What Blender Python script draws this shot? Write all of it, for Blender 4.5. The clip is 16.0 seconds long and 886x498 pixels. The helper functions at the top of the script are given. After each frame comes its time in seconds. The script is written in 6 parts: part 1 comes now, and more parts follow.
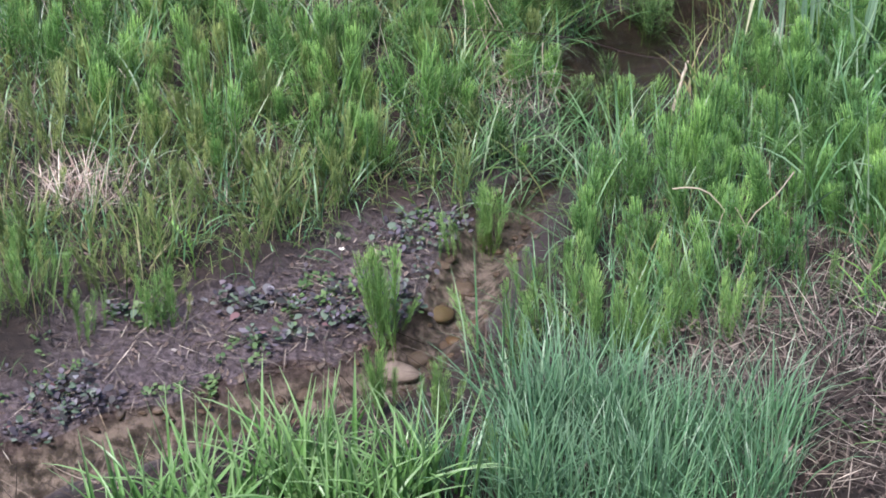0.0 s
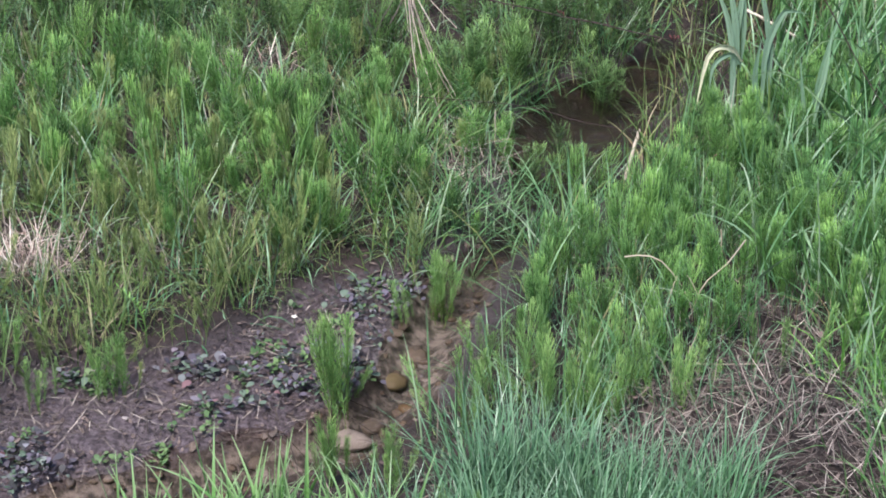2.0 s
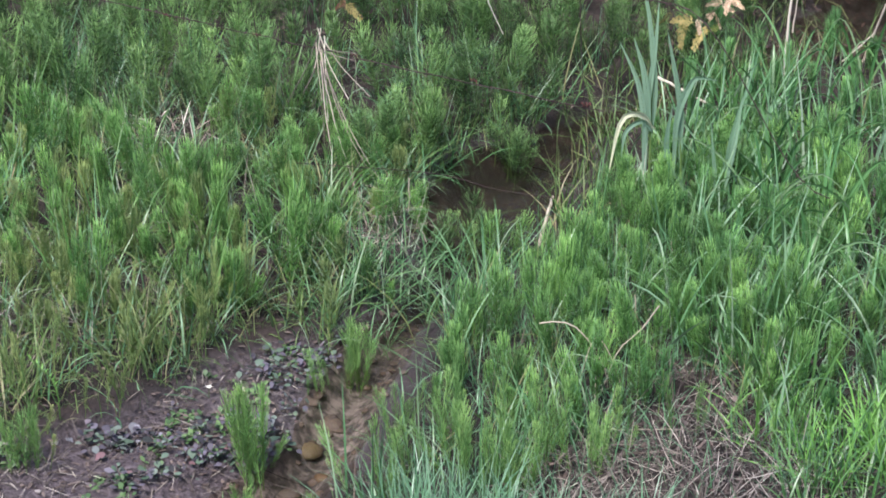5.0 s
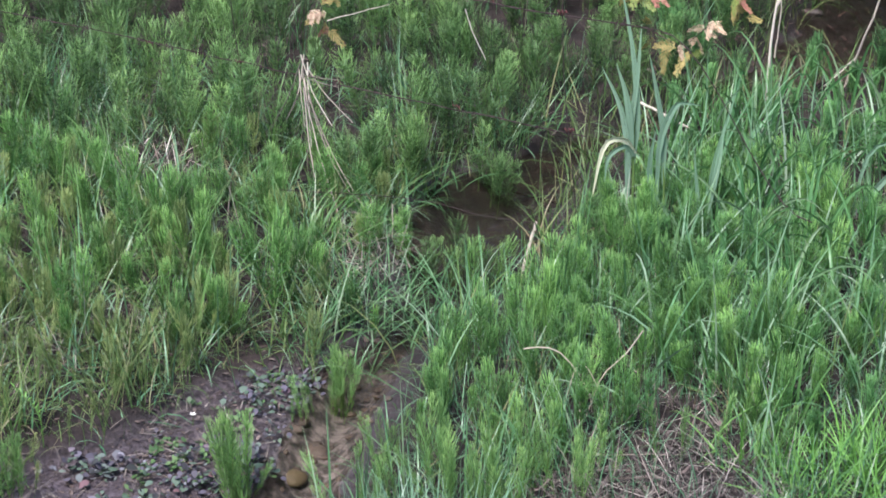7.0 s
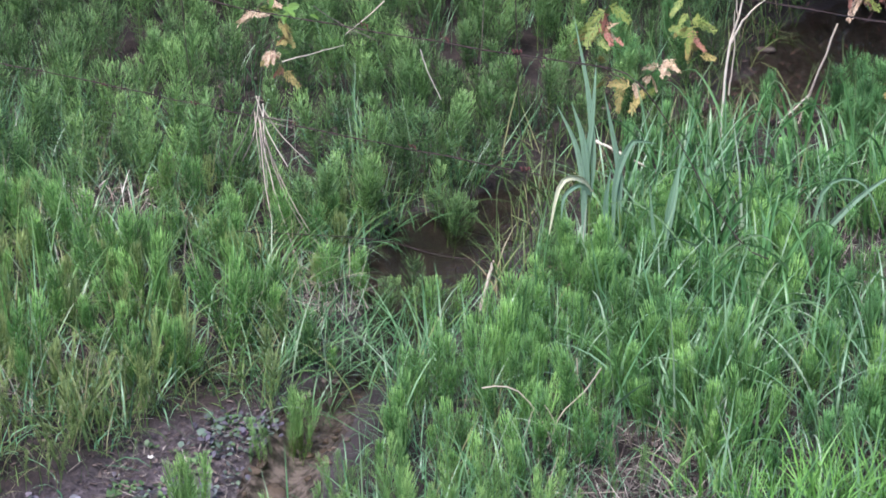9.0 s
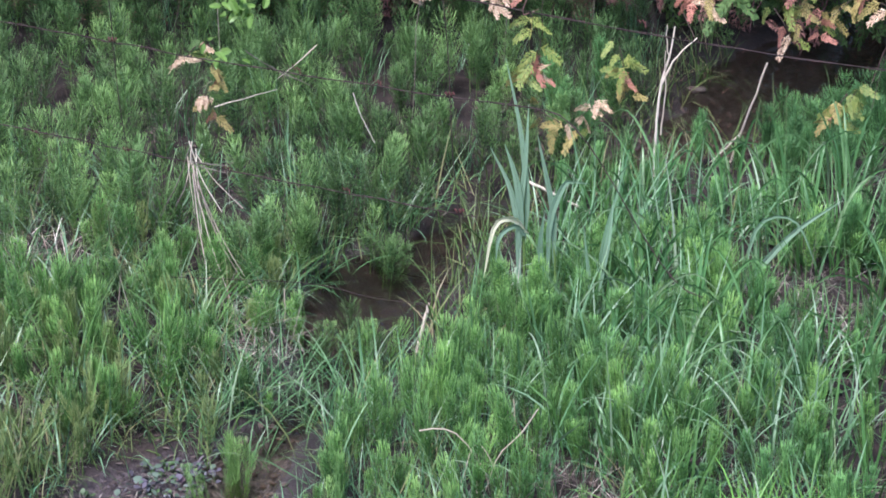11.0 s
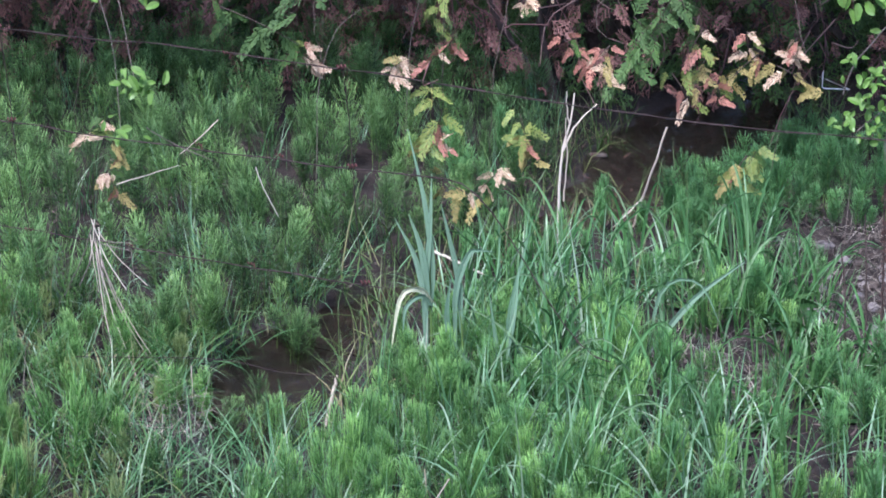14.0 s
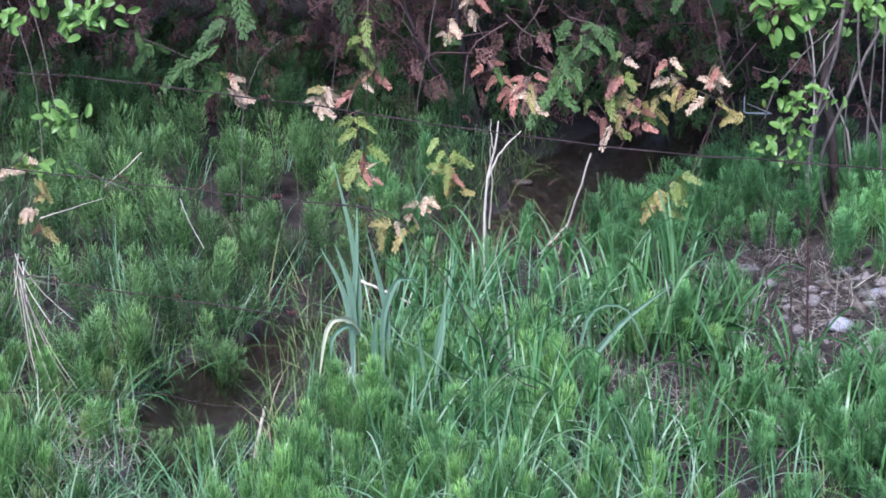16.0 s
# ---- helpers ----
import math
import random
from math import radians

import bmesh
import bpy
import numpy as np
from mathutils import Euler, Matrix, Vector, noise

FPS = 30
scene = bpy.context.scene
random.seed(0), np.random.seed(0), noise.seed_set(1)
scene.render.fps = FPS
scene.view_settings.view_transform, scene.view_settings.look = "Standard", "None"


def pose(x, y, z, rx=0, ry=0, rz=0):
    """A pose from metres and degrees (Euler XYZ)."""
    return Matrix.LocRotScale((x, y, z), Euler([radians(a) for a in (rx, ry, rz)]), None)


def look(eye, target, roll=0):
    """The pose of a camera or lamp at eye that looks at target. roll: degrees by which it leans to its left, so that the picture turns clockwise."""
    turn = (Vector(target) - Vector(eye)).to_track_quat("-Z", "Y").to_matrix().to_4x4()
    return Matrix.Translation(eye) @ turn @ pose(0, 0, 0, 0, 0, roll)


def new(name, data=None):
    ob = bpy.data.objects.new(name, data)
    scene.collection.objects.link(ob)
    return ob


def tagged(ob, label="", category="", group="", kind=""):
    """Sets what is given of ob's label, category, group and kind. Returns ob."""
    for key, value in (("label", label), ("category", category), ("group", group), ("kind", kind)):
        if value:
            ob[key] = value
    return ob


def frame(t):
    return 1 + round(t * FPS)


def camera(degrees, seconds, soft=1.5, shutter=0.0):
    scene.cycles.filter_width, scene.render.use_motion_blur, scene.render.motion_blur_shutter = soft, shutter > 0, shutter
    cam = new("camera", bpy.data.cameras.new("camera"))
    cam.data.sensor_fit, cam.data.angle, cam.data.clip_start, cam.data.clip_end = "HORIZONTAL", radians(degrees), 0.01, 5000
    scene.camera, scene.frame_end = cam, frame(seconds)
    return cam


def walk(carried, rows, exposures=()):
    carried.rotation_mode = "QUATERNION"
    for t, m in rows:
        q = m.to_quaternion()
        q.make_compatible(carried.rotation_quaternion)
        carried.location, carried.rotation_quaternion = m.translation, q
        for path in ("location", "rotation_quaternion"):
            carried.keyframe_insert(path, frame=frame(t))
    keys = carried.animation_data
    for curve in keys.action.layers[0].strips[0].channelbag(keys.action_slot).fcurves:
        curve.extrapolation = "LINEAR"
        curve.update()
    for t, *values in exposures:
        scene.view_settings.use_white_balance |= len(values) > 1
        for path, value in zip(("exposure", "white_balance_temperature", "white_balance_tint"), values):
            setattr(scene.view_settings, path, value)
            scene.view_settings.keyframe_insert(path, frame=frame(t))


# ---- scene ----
cam = camera(23.5, 16.0, soft=1.8)
EYE = 2.6
ROWS = [
    (0.0, 60.89, 0.81, 7.19), (0.5, 61.42, 0.55, 6.97), (1.0, 61.92, 0.33, 6.86), (1.5, 62.32, 0.27, 6.51),
    (2.0, 62.70, 0.17, 6.09), (2.5, 63.05, -0.10, 5.37), (3.0, 63.34, -0.31, 4.88), (3.5, 63.71, -0.31, 4.88),
    (4.0, 64.08, -0.24, 4.44), (4.2, 64.23, -0.26, 4.27), (6.3, 64.62, -0.52, 3.52), (6.5, 64.64, -0.52, 3.51), (7.0, 65.23, -0.34, 3.30), (7.5, 65.70, -0.24, 2.89),
    (8.0, 66.00, -0.33, 2.43), (8.2, 66.04, -0.33, 2.33), (10.3, 67.03, -0.34, 1.04), (10.5, 67.15, -0.34, 0.77), (11.0, 67.46, -0.28, 0.11), (11.5, 67.53, -0.22, -0.40),
    (12.0, 67.73, -0.15, -0.98), (12.5, 67.99, -0.08, -1.38), (13.0, 68.36, -0.11, -1.77), (13.5, 68.88, -0.05, -2.31),
    (14.0, 69.36, 0.22, -2.81), (14.5, 69.76, 0.26, -3.24), (15.0, 69.72, 0.32, -3.79), (15.5, 69.90, 0.35, -4.38),
    (16.0, 70.12, 0.35, -4.97),
]
walk(cam, [(t, pose(0, 0, EYE, rx, ry, rz)) for t, rx, ry, rz in ROWS], exposures=[(0.0, 1.29, 6200, 21), (4.0, 1.28, 6150, 18), (8.0, 1.3, 5900, 20), (11.0, 1.32, 5750, 23), (16.0, 1.35, 5350, 23)])

# ---- daylight: bright overcast sky ----
world = bpy.data.worlds.new("sky")
scene.world = world
world.use_nodes = True
wn = world.node_tree.nodes
sky = wn.new("ShaderNodeTexSky")
sky.sky_type = "NISHITA"
sky.sun_disc = False
sky.sun_elevation, sky.sun_rotation = radians(59), radians(206)
world.node_tree.links.new(sky.outputs[0], wn["Background"].inputs[0])
wn["Background"].inputs[1].default_value = 0.1
sun_data = bpy.data.lights.new("sun", "SUN")
sun_data.energy, sun_data.angle, sun_data.color = 3.15, radians(18), (1.0, 0.96, 0.90)
sun = new("sun", sun_data)
sun.matrix_world = look((-1.3, -2.7, 5.0), (0, 0, 0))

rng = np.random.default_rng(7)


# ---- materials ----
def nodes_of(name):
    m = bpy.data.materials.new(name)
    m.use_nodes = True
    t = m.node_tree
    return m, t, t.nodes["Principled BSDF"]


def ramp_node(t, stops):
    r = t.nodes.new("ShaderNodeValToRGB")
    els = r.color_ramp.elements
    while len(els) < len(stops):
        els.new(0.5)
    for e, (p, c) in zip(els, stops):
        e.position, e.color = p, (*c, 1)
    return r


def noise_node(t, scale, detail=4, rough=0.6, coord="Object"):
    c = t.nodes.new("ShaderNodeTexCoord")
    n = t.nodes.new("ShaderNodeTexNoise")
    n.inputs["Scale"].default_value, n.inputs["Detail"].default_value, n.inputs["Roughness"].default_value = scale, detail, rough
    t.links.new(c.outputs[coord], n.inputs["Vector"])
    return n


def mix_color(t, a, b, fac, blend="MIX"):
    m = t.nodes.new("ShaderNodeMix")
    m.data_type, m.blend_type = "RGBA", blend
    for sock, v in ((m.inputs[0], fac), (m.inputs[6], a), (m.inputs[7], b)):
        if isinstance(v, (int, float)):
            sock.default_value = v
        elif isinstance(v, tuple):
            sock.default_value = (*v, 1)
        else:
            t.links.new(v, sock)
    return m.outputs[2]


def leaf_material(name, stops, tip=None, rough=0.5, through_light=0.2, patch=0.6, object_random=False, spec=0.35, plant=False, tip_from=0.55, tip_most=0.7):
    """Plant tissue: colour varies from blade to blade, in patches, and towards the tip."""
    m, t, b = nodes_of(name)
    if plant:
        uvp, obj = t.nodes.new("ShaderNodeUVMap"), t.nodes.new("ShaderNodeObjectInfo")
        sx = t.nodes.new("ShaderNodeSeparateXYZ")
        t.links.new(uvp.outputs[0], sx.inputs[0])
        plus, fr = t.nodes.new("ShaderNodeMath"), t.nodes.new("ShaderNodeMath")
        fr.operation = "FRACT"
        t.links.new(sx.outputs[0], plus.inputs[0])
        t.links.new(obj.outputs["Random"], plus.inputs[1])
        t.links.new(plus.outputs[0], fr.inputs[0])
        src = fr.outputs[0]
    elif object_random:
        src = t.nodes.new("ShaderNodeObjectInfo").outputs["Random"]
    else:
        src = t.nodes.new("ShaderNodeNewGeometry").outputs["Random Per Island"]
    r = ramp_node(t, stops)
    t.links.new(src, r.inputs[0])
    col = r.outputs[0]
    n = noise_node(t, 2.3, 3)
    var = ramp_node(t, [(0.3, (1 - 0.45 * patch,) * 3), (0.7, (1 + 0.35 * patch, 1 + 0.3 * patch, 1 + 0.1 * patch))])
    t.links.new(n.outputs["Fac"], var.inputs[0])
    col = mix_color(t, col, var.outputs[0], 1.0, "MULTIPLY")
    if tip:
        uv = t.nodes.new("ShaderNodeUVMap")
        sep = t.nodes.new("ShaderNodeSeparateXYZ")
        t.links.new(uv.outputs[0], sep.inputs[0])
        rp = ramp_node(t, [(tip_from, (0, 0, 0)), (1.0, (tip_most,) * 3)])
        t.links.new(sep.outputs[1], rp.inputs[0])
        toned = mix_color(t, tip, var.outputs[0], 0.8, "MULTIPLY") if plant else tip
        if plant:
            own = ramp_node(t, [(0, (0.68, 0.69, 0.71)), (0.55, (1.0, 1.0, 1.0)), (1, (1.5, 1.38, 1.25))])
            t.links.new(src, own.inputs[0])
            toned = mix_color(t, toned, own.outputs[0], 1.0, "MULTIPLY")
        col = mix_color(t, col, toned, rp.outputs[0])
    t.links.new(col, b.inputs["Base Color"])
    b.inputs["Roughness"].default_value = rough
    b.inputs["Specular IOR Level"].default_value = spec
    if through_light:
        tr = t.nodes.new("ShaderNodeBsdfTranslucent")
        t.links.new(col, tr.inputs[0])
        ms = t.nodes.new("ShaderNodeMixShader")
        ms.inputs[0].default_value = through_light
        t.links.new(b.outputs[0], ms.inputs[1])
        t.links.new(tr.outputs[0], ms.inputs[2])
        t.links.new(ms.outputs[0], t.nodes["Material Output"].inputs[0])
    return m


def rough_material(name, stops, scale, rough=0.8, bump=0.4, fine=60, spec=0.3, random_tint=0.0):
    m, t, b = nodes_of(name)
    n = noise_node(t, scale, 6)
    r = ramp_node(t, stops)
    t.links.new(n.outputs["Fac"], r.inputs[0])
    col = r.outputs[0]
    if random_tint:
        oi = t.nodes.new("ShaderNodeObjectInfo")
        rr = ramp_node(t, [(0, (1 - random_tint,) * 3), (1, (1 + random_tint, 1 + random_tint * 0.9, 1 + random_tint * 0.7))])
        t.links.new(oi.outputs["Random"], rr.inputs[0])
        col = mix_color(t, col, rr.outputs[0], 1.0, "MULTIPLY")
    t.links.new(col, b.inputs["Base Color"])
    b.inputs["Roughness"].default_value = rough
    b.inputs["Specular IOR Level"].default_value = spec
    f = noise_node(t, fine, 5)
    bp = t.nodes.new("ShaderNodeBump")
    bp.inputs["Strength"].default_value, bp.inputs["Distance"].default_value = bump, 0.01
    t.links.new(f.outputs["Fac"], bp.inputs["Height"])
    t.links.new(bp.outputs[0], b.inputs["Normal"])
    return m


# young tips are paler; lowered inner tones also stand in for shade in tufts
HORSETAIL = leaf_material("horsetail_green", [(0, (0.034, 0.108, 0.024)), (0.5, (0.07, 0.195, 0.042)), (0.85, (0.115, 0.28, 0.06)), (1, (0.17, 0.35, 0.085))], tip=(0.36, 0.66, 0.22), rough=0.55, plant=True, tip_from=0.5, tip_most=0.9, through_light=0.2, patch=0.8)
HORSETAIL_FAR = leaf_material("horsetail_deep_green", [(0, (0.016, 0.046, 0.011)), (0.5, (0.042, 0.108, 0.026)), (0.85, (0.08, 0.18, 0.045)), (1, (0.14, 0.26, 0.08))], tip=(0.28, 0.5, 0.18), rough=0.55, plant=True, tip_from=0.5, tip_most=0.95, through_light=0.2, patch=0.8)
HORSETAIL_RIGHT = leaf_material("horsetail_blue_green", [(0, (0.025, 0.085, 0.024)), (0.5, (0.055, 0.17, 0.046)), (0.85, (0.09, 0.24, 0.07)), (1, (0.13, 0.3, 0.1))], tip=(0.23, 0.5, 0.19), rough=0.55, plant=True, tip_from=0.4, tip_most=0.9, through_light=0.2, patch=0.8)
STEM_GREEN = leaf_material("horsetail_stem", [(0, (0.08, 0.15, 0.04)), (1, (0.14, 0.23, 0.065))], through_light=0.0)
MEADOW = leaf_material("meadow_grass", [(0, (0.05, 0.115, 0.03)), (0.4, (0.09, 0.17, 0.045)), (0.7, (0.15, 0.225, 0.075)), (0.88, (0.21, 0.24, 0.1)), (1, (0.28, 0.23, 0.14))], tip=(0.16, 0.25, 0.1))
SEDGE = leaf_material("blue_green_sedge", [(0, (0.058, 0.168, 0.08)), (0.6, (0.114, 0.265, 0.132)), (1, (0.19, 0.355, 0.195))], tip=(0.24, 0.37, 0.24), rough=0.36, spec=0.45)
BRIGHT = leaf_material("bright_grass", [(0, (0.042, 0.125, 0.034)), (0.6, (0.072, 0.19, 0.05)), (1, (0.12, 0.26, 0.085))], tip=(0.17, 0.29, 0.12), rough=0.34, spec=0.45)
LIME = leaf_material("lime_grass", [(0, (0.095, 0.26, 0.045)), (1, (0.2, 0.42, 0.1))], rough=0.45)
REED = leaf_material("reed_leaf", [(0, (0.17, 0.3, 0.19)), (1, (0.26, 0.4, 0.28))], rough=0.35, object_random=True, through_light=0.25)
REED_PALE = leaf_material("reed_leaf_pale", [(0, (0.56, 0.58, 0.36)), (1, (0.66, 0.67, 0.46))], rough=0.45, object_random=True)
BROAD = leaf_material("broad_blade", [(0, (0.05, 0.145, 0.05)), (0.6, (0.092, 0.22, 0.075)), (0.9, (0.15, 0.29, 0.125)), (1, (0.26, 0.37, 0.22))], rough=0.38, object_random=True)
STRAW = leaf_material("dry_straw", [(0, (0.03, 0.024, 0.021)), (0.4, (0.085, 0.07, 0.061)), (0.75, (0.18, 0.154, 0.135)), (0.92, (0.36, 0.32, 0.275)), (1, (0.62, 0.56, 0.49))], rough=0.75, through_light=0.1)
PINK_STRAW = leaf_material("pinkish_straw", [(0, (0.12, 0.095, 0.085)), (0.5, (0.25, 0.205, 0.18)), (0.9, (0.4, 0.345, 0.3)), (1, (0.62, 0.56, 0.5))], rough=0.75, through_light=0.1)
BLEACHED = leaf_material("bleached_straw", [(0, (0.3, 0.2, 0.17)), (0.5, (0.5, 0.4, 0.35)), (1, (0.75, 0.68, 0.62))], rough=0.7, through_light=0.1)
PALE_STRAW = leaf_material("pale_straw", [(0, (0.52, 0.445, 0.365)), (1, (0.76, 0.68, 0.58))], rough=0.7, through_light=0.1, object_random=True)
LITTER = leaf_material("leaf_litter", [(0, (0.045, 0.033, 0.029)), (0.5, (0.095, 0.07, 0.062)), (1, (0.19, 0.148, 0.133))], rough=0.8, through_light=0.0)
RED_LITTER = leaf_material("red_litter", [(0, (0.05, 0.028, 0.026)), (0.6, (0.13, 0.075, 0.068)), (1, (0.26, 0.17, 0.15))], rough=0.8, through_light=0.0)
ROSETTE = leaf_material("dark_rosette_leaf", [(0, (0.042, 0.047, 0.043)), (0.3, (0.075, 0.068, 0.085)), (0.55, (0.12, 0.108, 0.142)), (0.63, (0.075, 0.12, 0.075)), (0.88, (0.125, 0.175, 0.125)), (0.96, (0.2, 0.195, 0.235)), (1, (0.17, 0.085, 0.085))], rough=0.65, through_light=0.1, spec=0.2)
HERB = leaf_material("herb_leaf", [(0, (0.06, 0.12, 0.05)), (0.6, (0.1, 0.18, 0.07)), (1, (0.15, 0.24, 0.1))], rough=0.5)
DOCK = leaf_material("dock_leaf", [(0, (0.03, 0.085, 0.025)), (0.6, (0.05, 0.125, 0.038)), (1, (0.085, 0.175, 0.06))], rough=0.45, object_random=True)
SHRUB_LEAF = leaf_material("shrub_leaf", [(0, (0.08, 0.19, 0.035)), (0.6, (0.15, 0.29, 0.06)), (1, (0.26, 0.4, 0.13))], rough=0.4, through_light=0.35)
CEDAR_GREEN = leaf_material("cedar_green", [(0, (0.05, 0.11, 0.03)), (1, (0.11, 0.2, 0.05))], rough=0.6, through_light=0.2)
CEDAR_YELLOW = leaf_material("cedar_yellow_green", [(0, (0.14, 0.23, 0.05)), (1, (0.34, 0.36, 0.11))], rough=0.6, through_light=0.2)
CEDAR_TAN = leaf_material("cedar_bleached", [(0, (0.42, 0.26, 0.17)), (0.5, (0.6, 0.44, 0.31)), (1, (0.74, 0.63, 0.46))], rough=0.65, through_light=0.2)
CEDAR_PINK = leaf_material("cedar_red_brown", [(0, (0.3, 0.12, 0.09)), (1, (0.55, 0.27, 0.2))], rough=0.65, through_light=0.2)
CEDAR_OLIVE = leaf_material("cedar_olive", [(0, (0.25, 0.22, 0.07)), (1, (0.45, 0.36, 0.14))], rough=0.65, through_light=0.2)
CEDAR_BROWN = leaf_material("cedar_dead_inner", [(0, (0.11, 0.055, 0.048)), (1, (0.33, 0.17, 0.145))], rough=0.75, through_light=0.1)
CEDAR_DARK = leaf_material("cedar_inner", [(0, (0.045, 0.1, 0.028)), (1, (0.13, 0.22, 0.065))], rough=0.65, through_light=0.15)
PETAL = leaf_material("white_petal", [(0, (0.7, 0.68, 0.58)), (1, (0.85, 0.83, 0.75))], rough=0.6)
BARK = rough_material("dark_bark", [(0.3, (0.05, 0.035, 0.028)), (0.7, (0.12, 0.085, 0.07))], 30, 0.85, 0.8, 90)
GREY_BARK = rough_material("grey_bark", [(0.3, (0.1, 0.08, 0.066)), (0.7, (0.27, 0.225, 0.19))], 25, 0.8, 0.8, 90)
RUST = rough_material("rusty_wire", [(0.3, (0.022, 0.015, 0.014)), (0.7, (0.06, 0.038, 0.034))], 60, 0.75, 0.3, 200)
RUST_RED = rough_material("red_rust", [(0.3, (0.06, 0.022, 0.02)), (0.7, (0.13, 0.05, 0.045))], 80, 0.8, 0.3, 200)
STONE = rough_material("wet_stone", [(0.3, (0.07, 0.054, 0.042)), (0.55, (0.12, 0.098, 0.082)), (0.75, (0.19, 0.158, 0.132))], 16, 0.45, 0.4, 70, 0.5, 0.35)
DARK_STONE = rough_material("dark_wet_pebble", [(0.3, (0.05, 0.038, 0.03)), (0.7, (0.14, 0.108, 0.085))], 20, 0.4, 0.4, 80, 0.5, 0.4)
PALE_STONE = rough_material("pale_stone", [(0.3, (0.15, 0.135, 0.13)), (0.7, (0.33, 0.3, 0.29))], 14, 0.75, 0.4, 70, 0.3, 0.3)
WHITE_STONE = rough_material("white_stone", [(0.3, (0.22, 0.215, 0.225)), (0.7, (0.42, 0.415, 0.43))], 14, 0.7, 0.3, 70, 0.3)
TAG_METAL = rough_material("pale_metal", [(0.3, (0.75, 0.7, 0.7)), (0.7, (0.88, 0.84, 0.84))], 20, 0.4, 0.1, 90)


def ground_material():
    m, t, b = nodes_of("soil_and_mud")
    big, mid, fine = noise_node(t, 1.6, 5), noise_node(t, 14, 8, 0.75), noise_node(t, 70, 8, 0.75)
    soil = ramp_node(t, [(0.3, (0.014, 0.01, 0.008)), (0.5, (0.03, 0.021, 0.017)), (0.72, (0.075, 0.053, 0.044))])
    t.links.new(mid.outputs["Fac"], soil.inputs[0])
    mud = ramp_node(t, [(0.34, (0.04, 0.031, 0.033)), (0.5, (0.118, 0.096, 0.104)), (0.66, (0.26, 0.22, 0.235))])
    t.links.new(fine.outputs["Fac"], mud.inputs[0])
    bed = ramp_node(t, [(0.36, (0.034, 0.03, 0.028)), (0.48, (0.125, 0.112, 0.1)), (0.6, (0.4, 0.36, 0.33))])
    gravel = noise_node(t, 26, 8, 0.7)
    t.links.new(gravel.outputs["Fac"], bed.inputs[0])
    am, ab = t.nodes.new("ShaderNodeAttribute"), t.nodes.new("ShaderNodeAttribute")
    am.attribute_name, ab.attribute_name = "mud", "bed"
    col = mix_color(t, soil.outputs[0], mud.outputs[0], am.outputs["Fac"])
    col = mix_color(t, col, bed.outputs[0], ab.outputs["Fac"])
    asl = t.nodes.new("ShaderNodeAttribute")
    asl.attribute_name = "silt"
    silt = ramp_node(t, [(0.35, (0.012, 0.009, 0.008)), (0.55, (0.035, 0.026, 0.021)), (0.72, (0.09, 0.068, 0.054))])
    t.links.new(mid.outputs["Fac"], silt.inputs[0])
    col = mix_color(t, col, silt.outputs[0], asl.outputs["Fac"])
    stain = ramp_node(t, [(0.3, (0.75, 0.72, 0.7)), (0.7, (1.15, 1.12, 1.1))])
    t.links.new(big.outputs["Fac"], stain.inputs[0])
    t.links.new(mix_color(t, col, stain.outputs[0], 1.0, "MULTIPLY"), b.inputs["Base Color"])
    mr = t.nodes.new("ShaderNodeMapRange")
    mr.inputs[3].default_value, mr.inputs[4].default_value = 0.9, 0.45
    t.links.new(am.outputs["Fac"], mr.inputs[0])
    t.links.new(mr.outputs[0], b.inputs["Roughness"])
    bp = t.nodes.new("ShaderNodeBump")
    bp.inputs["Strength"].default_value, bp.inputs["Distance"].default_value = 1.0, 0.02
    t.links.new(fine.outputs["Fac"], bp.inputs["Height"])
    t.links.new(bp.outputs[0], b.inputs["Normal"])
    return m


def water_material():
    m, t, b = nodes_of("clear_brown_water")
    clear = t.nodes.new("ShaderNodeBsdfTransparent")
    clear.inputs[0].default_value = (0.79, 0.74, 0.68, 1)
    gloss = t.nodes.new("ShaderNodeBsdfGlossy")
    gloss.inputs["Roughness"].default_value = 0.06
    fres = t.nodes.new("ShaderNodeFresnel")
    fres.inputs[0].default_value = 1.33
    rip = noise_node(t, 14, 3)
    bp = t.nodes.new("ShaderNodeBump")
    bp.inputs["Strength"].default_value, bp.inputs["Distance"].default_value = 0.35, 0.02
    t.links.new(rip.outputs["Fac"], bp.inputs["Height"])
    t.links.new(bp.outputs[0], gloss.inputs["Normal"])
    t.links.new(bp.outputs[0], fres.inputs["Normal"])
    ms = t.nodes.new("ShaderNodeMixShader")
    t.links.new(fres.outputs[0], ms.inputs[0])
    t.links.new(clear.outputs[0], ms.inputs[1])
    t.links.new(gloss.outputs[0], ms.inputs[2])
    t.links.new(ms.outputs[0], t.nodes["Material Output"].inputs[0])
    t.nodes.remove(b)
    return m


